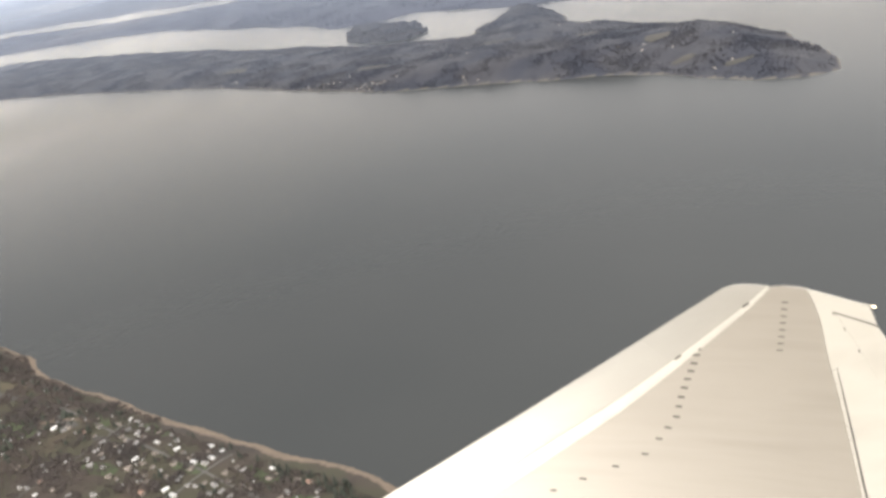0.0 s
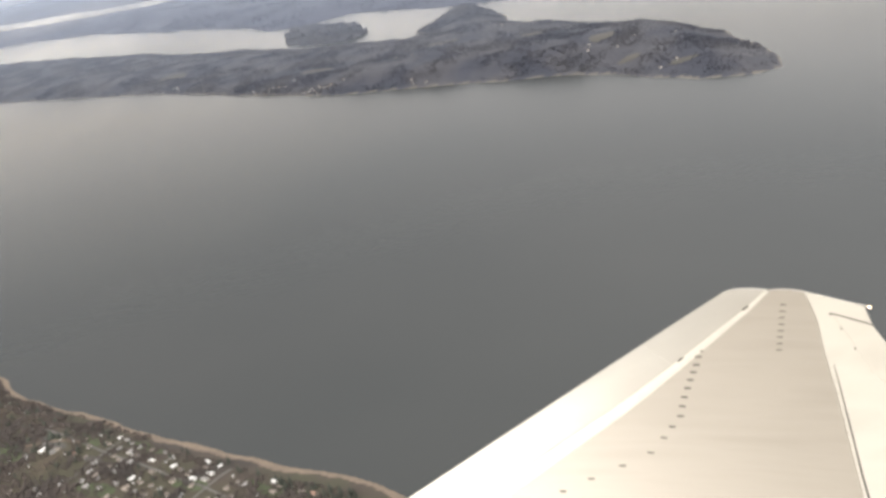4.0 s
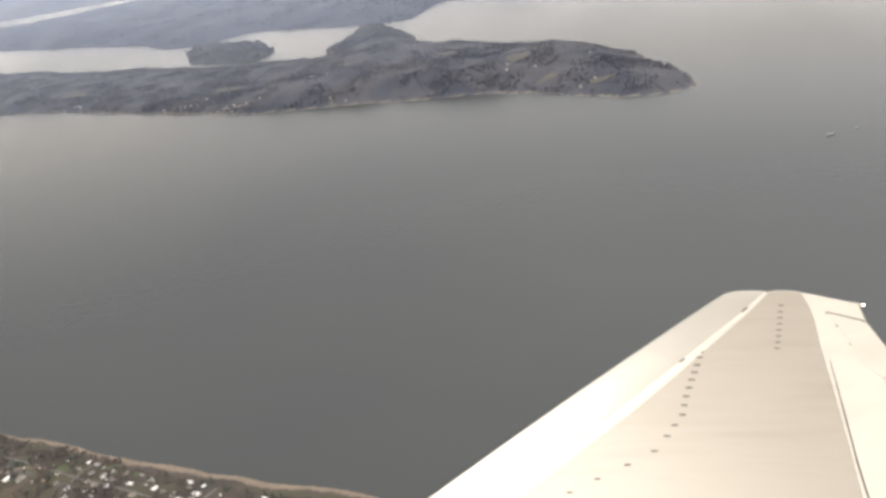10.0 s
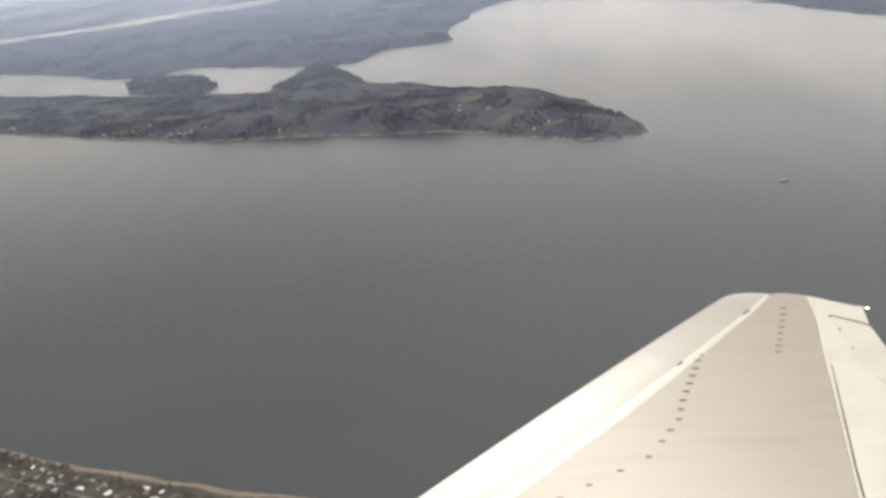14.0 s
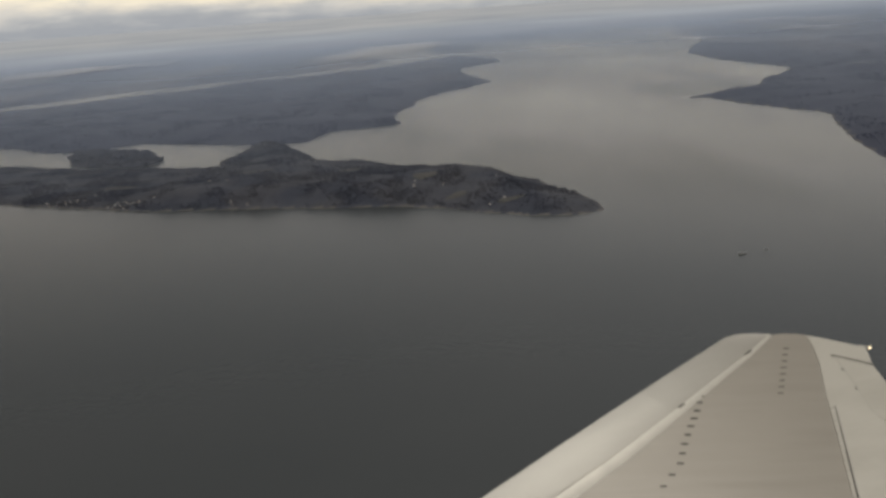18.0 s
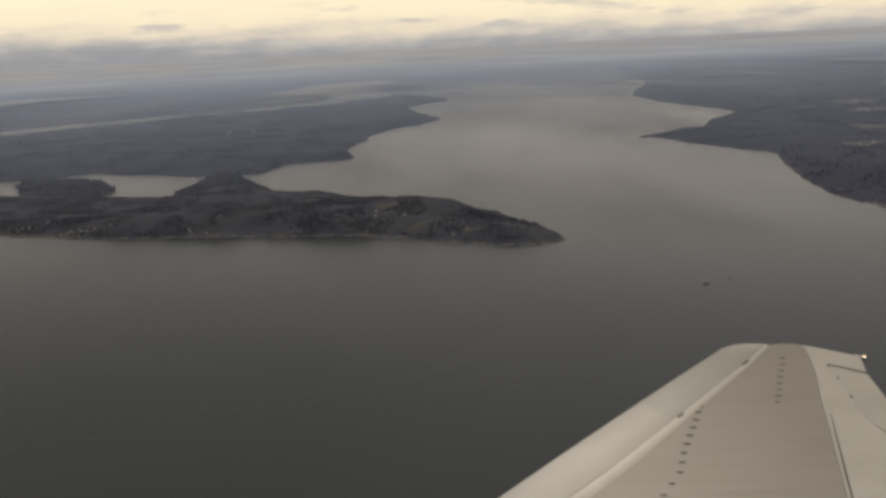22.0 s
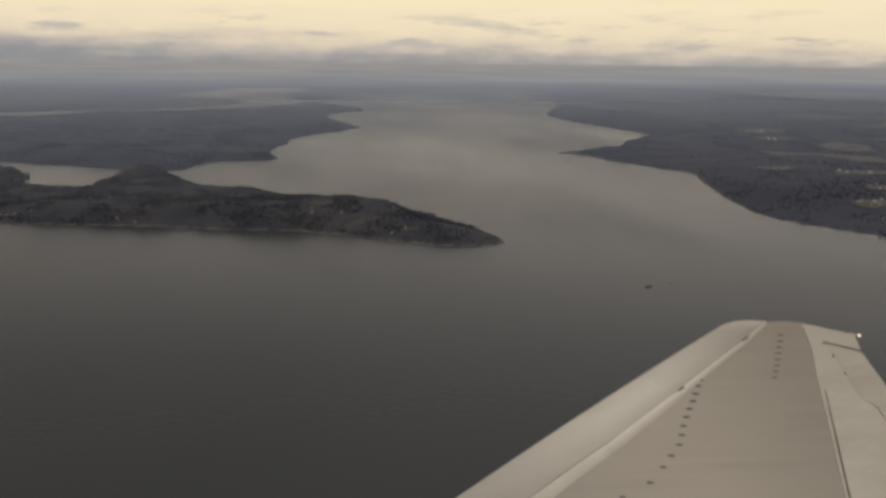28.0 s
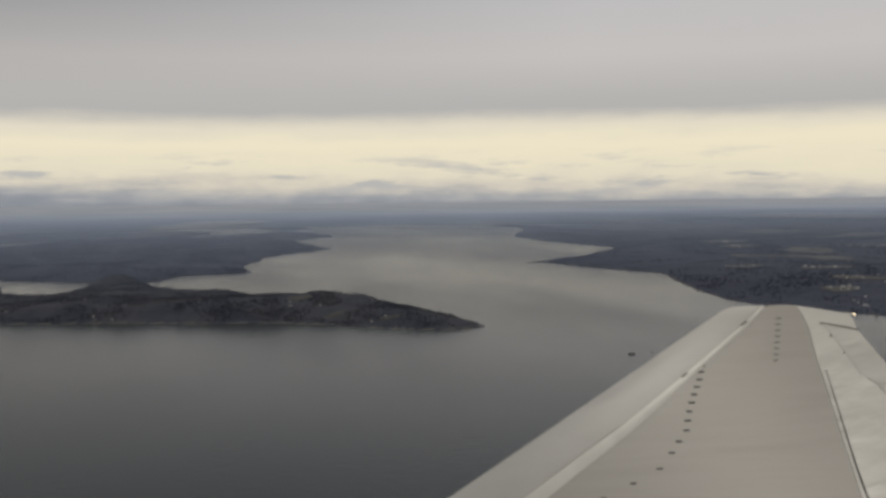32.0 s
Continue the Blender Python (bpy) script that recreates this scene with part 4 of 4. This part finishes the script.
def gable(w, l, h, e, th):
    """A gable roof with eaves, as one shell of thickness th."""
    bm = bmesh.new()
    sec = [(-w / 2 - e, 0), (0, h), (w / 2 + e, 0), (w / 2 + e, -th), (0, h - th), (-w / 2 - e, -th)]
    a = [bm.verts.new((x, -l / 2 - e, z)) for x, z in sec]
    b = [bm.verts.new((x, l / 2 + e, z)) for x, z in sec]
    for q in ((0, 1, 4, 5), (1, 2, 3, 4)):
        bm.faces.new([a[i] for i in q])
        bm.faces.new([b[i] for i in q[::-1]])
    for i in range(6):
        j = (i + 1) % 6
        bm.faces.new((a[i], b[i], b[j], a[j]))
    bmesh.ops.recalc_face_normals(bm, faces=bm.faces)
    return bm


def gabled_wall(w, l, h, g):
    bm = bmesh.new()
    sec = [(-w / 2, -0.3), (w / 2, -0.3), (w / 2, h), (0, h + g), (-w / 2, h)]
    a = [bm.verts.new((x, -l / 2, z)) for x, z in sec]
    b = [bm.verts.new((x, l / 2, z)) for x, z in sec]
    bm.faces.new(a)
    bm.faces.new(b[::-1])
    for i in range(5):
        j = (i + 1) % 5
        bm.faces.new((a[i], b[i], b[j], a[j]))
    bmesh.ops.recalc_face_normals(bm, faces=bm.faces)
    return bm


def house(name, w, l, h, g, wall, roof, label, wing_part=False, windows=True):
    ob = new(name)
    tagged(ob, label, "house", group="houses along the coast")
    part("wall", gabled_wall(w, l, h, g), wall, ob)
    bm = gable(w, l, g + 0.004, 0.03, 0.014)
    bmesh.ops.translate(bm, verts=bm.verts, vec=(0, 0, h + 0.004))
    r = part("roof", bm, roof, ob)
    part("chimney", box_bm(w * 0.2, l * 0.18, h + g * 0.9, 0.03, 0.03, 0.09), ROOF_BROWN, r)
    if windows:
        for sx in (-1, 1):
            for k in (-0.28, 0.28):
                part("window", box_bm(sx * w / 2, l * k, h * 0.55, 0.008, l * 0.16, h * 0.38), GLASS_DARK, ob)
        part("door", box_bm(0, -l / 2, h * 0.33, w * 0.14, 0.008, h * 0.66), ROOF_BROWN, ob)
    if wing_part:
        part("garage", gabled_wall(w * 0.6, l * 0.5, h * 0.75, g * 0.5), wall, ob).location = (w * 0.72, -l * 0.1, 0)
        bm = gable(w * 0.6, l * 0.5, g * 0.5 + 0.004, 0.02, 0.012)
        bmesh.ops.translate(bm, verts=bm.verts, vec=(w * 0.72, -l * 0.1, h * 0.75 + 0.004))
        part("garage_roof", bm, roof, ob)
    return ob


KINDS = [
    house("house", 0.28, 0.42, 0.14, 0.10, WALL_GREY, ROOF_GREY, "grey house with a grey shingle gable roof"),
    house("house", 0.30, 0.46, 0.14, 0.09, WALL_TAN, ROOF_BROWN, "tan house with a brown shingle roof and garage", True),
    house("house", 0.30, 0.48, 0.15, 0.08, WALL_WHITE, ROOF_LIGHT, "white house with a bright pale roof"),
    house("house", 0.27, 0.40, 0.14, 0.10, WALL_WHITE, ROOF_GREY, "white house with a grey shingle roof and garage", True),
    house("house", 0.30, 0.44, 0.14, 0.10, WALL_TAN, ROOF_RED, "tan house with a reddish roof"),
    house("house", 0.26, 0.38, 0.13, 0.09, WALL_GREY, ROOF_BROWN, "grey house with a brown roof among trees"),
]
rs = random.Random(5)
spots = []
for row in range(11):
    o = 2.3 + row * 0.95
    s = 20.0 + rs.uniform(-2, 2)
    while s < 48:
        if rs.random() < 0.62:
            spots.append((s + rs.uniform(-0.2, 0.2), o + rs.uniform(-0.25, 0.25)))
        s += rs.uniform(0.75, 1.25)
for _ in range(46):
    spots.append((rs.uniform(-12, 18), rs.uniform(3.8, 11)))
first = [True] * len(KINDS)
for s, o in spots:
    x, y = shore_xy(s, o)
    if float(NEAR.d(x, y)) < 1.5:
        continue
    k = rs.choices(range(6), (28, 22, 12, 13, 4, 22))[0]
    z = float(min(NEAR.z(x + a, y + b) for a in (-0.15, 0.15) for b in (-0.2, 0.2)))
    m = pose(x, y, z + 0.02, 0, 0, -27.5 + rs.choice((0, 90)) + rs.uniform(-9, 9))
    sc = rs.uniform(0.55, 0.95)
    m = m @ Matrix.Diagonal((sc, sc, sc, 1))
    if first[k]:
        KINDS[k].matrix_basis, first[k] = m, False
    else:
        copy_thing(KINDS[k], m).scale = (sc, sc, sc)

# garden sheds
shed_one = new("garden_shed")
tagged(shed_one, "small pale garden shed beside the houses", "shed", group="garden sheds")
part("wall", gabled_wall(0.10, 0.13, 0.07, 0.035), WALL_WHITE, shed_one)
bm = gable(0.10, 0.13, 0.039, 0.012, 0.008)
bmesh.ops.translate(bm, verts=bm.verts, vec=(0, 0, 0.074))
part("roof", bm, ROOF_PALE, shed_one)
for i in range(60):
    x, y = shore_xy(rs.uniform(6, 47), rs.uniform(2.2, 11.5))
    m = pose(x, y, float(NEAR.z(x, y)) + 0.01, 0, 0, rs.uniform(0, 180))
    if i == 0:
        shed_one.matrix_basis = m
    else:
        copy_thing(shed_one, m)

# far houses
far_house = house("far_house", 0.19, 0.3, 0.10, 0.06, WALL_GREY, ROOF_PALE, "pale far house on the wooded headland", windows=False)
far_grey = house("far_house", 0.20, 0.3, 0.10, 0.07, WALL_GREY, ROOF_BROWN, "brown roofed far house on the wooded headland", windows=False)
for o in (far_house, far_grey):
    o["group"] = "houses on the headland"
placed = 0
for cx, cy, r1, r2, n in ((-59, 162.3, 5, 1.6, 18), (-49.3, 156.6, 5, 1.6, 20), (-35.6, 164.6, 3, 2, 4), (0.7, 146.3, 8, 6, 8), (10.8, 133.1, 5, 3, 3), (-24.9, 148.3, 6, 1.5, 3), (-88.3, 179.5, 8, 2, 6), (-19.9, 174.7, 10, 8, 2)):
    for _ in range(n):
        x, y = cx + rs.gauss(0, 0.5) * r1, cy + rs.gauss(0, 0.5) * r2
        if float(HEAD.d(x, y)) < 0.6:
            continue
        src = far_house if rs.random() < 0.45 else far_grey
        m = pose(x, y, float(HEAD.z(x, y)) + 0.06, 0, 0, rs.uniform(0, 180))
        if src is far_house and placed == 0:
            src.matrix_basis, placed = m, 1
        elif src is far_grey and placed == 1:
            src.matrix_basis, placed = m, 2
        else:
            copy_thing(src, m)


def shed(name, w, l, h, roof, label):
    ob = new(name)
    tagged(ob, label, "building", group="buildings behind the far shores")
    part("wall", box_bm(0, 0, h / 2 - 0.3, w, l, h + 0.6), WALL_WHITE, ob)
    part("roof", box_bm(0, 0, h + 0.03, w + 0.1, l + 0.1, 0.06), roof, ob)
    return ob


big = shed("warehouse", 1.6, 3.0, 0.5, ROOF_PALE, "long pale warehouse with a grey flat roof")
big.children[0].data.materials[0] = WALL_GREY
started = False
for land, cx, cy, r, n in ((RIGHT, 160.3, 310, 6, 7), (RIGHT, 145.3, 271.6, 5, 6), (RIGHT, 177.9, 262.9, 6, 6), (RIGHT, 116.2, 185, 5, 8), (RIGHT, 92, 147.6, 4, 8), (RIGHT, 107.1, 162.8, 5, 10), (RIGHT, 104.4, 198.6, 4, 5), (RIGHT, 86.8, 131.3, 4, 6), (MID, -39.6, 326.6, 4, 6), (MID, -64.9, 302, 3, 3)):
    for _ in range(n):
        x, y = cx + rs.gauss(0, 0.6) * r, cy + rs.gauss(0, 0.6) * r
        if float(land.d(x, y)) < 2:
            continue
        k = rs.uniform(0.08, 0.19)
        m = pose(x, y, float(land.z(x, y)) + 0.25, 0, 0, rs.uniform(0, 180)) @ Matrix.Diagonal((k, k, k, 1))
        if not started:
            big.matrix_basis, started = m, True
        else:
            copy_thing(big, m).scale = (k, k, k)

# ---- trees on the near bluff ----


def tapered(bm, a, b, r0, r1, n=5):
    a, b = Vector(a), Vector(b)
    q = (b - a).to_track_quat("Z", "Y").to_matrix()
    lo = [bm.verts.new(a + q @ Vector((r0 * cos(2 * pi * i / n), r0 * sin(2 * pi * i / n), 0))) for i in range(n)]
    hi = [bm.verts.new(b + q @ Vector((r1 * cos(2 * pi * i / n), r1 * sin(2 * pi * i / n), 0))) for i in range(n)]
    for i in range(n):
        bm.faces.new((lo[i], lo[(i + 1) % n], hi[(i + 1) % n], hi[i]))


def conifer(seed, h):
    r = random.Random(seed)
    ob = new("conifer")
    tagged(ob, "dark green conifer on the bluff above the beach", "tree", group="trees on the bluff")
    bm = bmesh.new()
    tapered(bm, (0, 0, -0.1), (0, 0, h * 0.9), h * 0.035, h * 0.008)
    part("trunk", bm, BARK, ob)
    bm = bmesh.new()
    for t in range(8):
        z = h * (0.14 + 0.1 * t)
        rad = h * 0.26 * (1 - t / 8.6)
        for i in range(9):
            a = 2 * pi * (i + r.random() * 0.6) / 9
            k = rad * r.uniform(0.7, 1.2)
            c = Vector((cos(a), sin(a), 0))
            s = Vector((-sin(a), cos(a), 0)) * k * 0.36
            tip = c * k + Vector((0, 0, z - k * 0.32))
            top = Vector((0, 0, z + h * 0.12))
            mid = c * k * 0.55 + Vector((0, 0, z + h * 0.015))
            v = [bm.verts.new(p) for p in (top, mid + s, tip, mid - s)]
            bm.faces.new((v[0], v[1], v[2]))
            bm.faces.new((v[0], v[2], v[3]))
    part("crown", bm, TREE_DARK, ob)
    return ob


def bare_tree(seed, h):
    r = random.Random(seed)
    ob = new("bare_tree")
    tagged(ob, "leafless brown broadleaf tree on the bluff", "tree", group="trees on the bluff")
    bm = bmesh.new()
    tapered(bm, (0, 0, -0.1), (0, 0, h * 0.5), h * 0.045, h * 0.025)
    tips = []
    for i in range(9):
        a = 2 * pi * i / 9 + r.random()
        p = Vector((0, 0, h * r.uniform(0.25, 0.5)))
        q = p + Vector((cos(a) * h * r.uniform(0.15, 0.32), sin(a) * h * r.uniform(0.15, 0.32), h * r.uniform(0.2, 0.5)))
        tapered(bm, p, q, h * 0.018, h * 0.006, 4)
        tips.append(q)
    part("trunk", bm, BARK, ob)
    bm = bmesh.new()
    for q in tips:
        for _ in range(9):
            c = q + Vector((r.gauss(0, 1), r.gauss(0, 1), r.gauss(0, 0.8))) * h * 0.11
            v = [bm.verts.new(c + Vector((r.gauss(0, 1), r.gauss(0, 1), r.gauss(0, 1))) * h * 0.045) for _ in range(3)]
            bm.faces.new(v)
    part("crown", bm, TREE_BROWN, ob)
    return ob


TREES = [conifer(1, 0.75), conifer(2, 0.6), conifer(3, 0.92), bare_tree(4, 0.5), bare_tree(5, 0.42)]
fresh = [True] * 5
n = 0
while n < 230:
    s, o = rs.uniform(-16, 50), abs(rs.gauss(0, 1)) * 4 + 1.5
    if n < 80:
        o = rs.uniform(1.3, 2.4)
    x, y = shore_xy(s, o)
    if float(NEAR.d(x, y)) < 1.3:
        continue
    k = rs.choices(range(5), (5, 5, 3, 2, 2) if n < 80 else (3, 4, 2, 4, 4) if s > 10 else (2, 2, 1, 6, 6))[0]
    sc = rs.uniform(0.5, 0.9)
    m = pose(x, y, float(NEAR.z(x, y)), 0, 0, rs.uniform(0, 360)) @ Matrix.Diagonal((sc, sc, sc, 1))
    if fresh[k]:
        TREES[k].matrix_basis, fresh[k] = m, False
    else:
        copy_thing(TREES[k], m).scale = (sc, sc, sc)
    n += 1
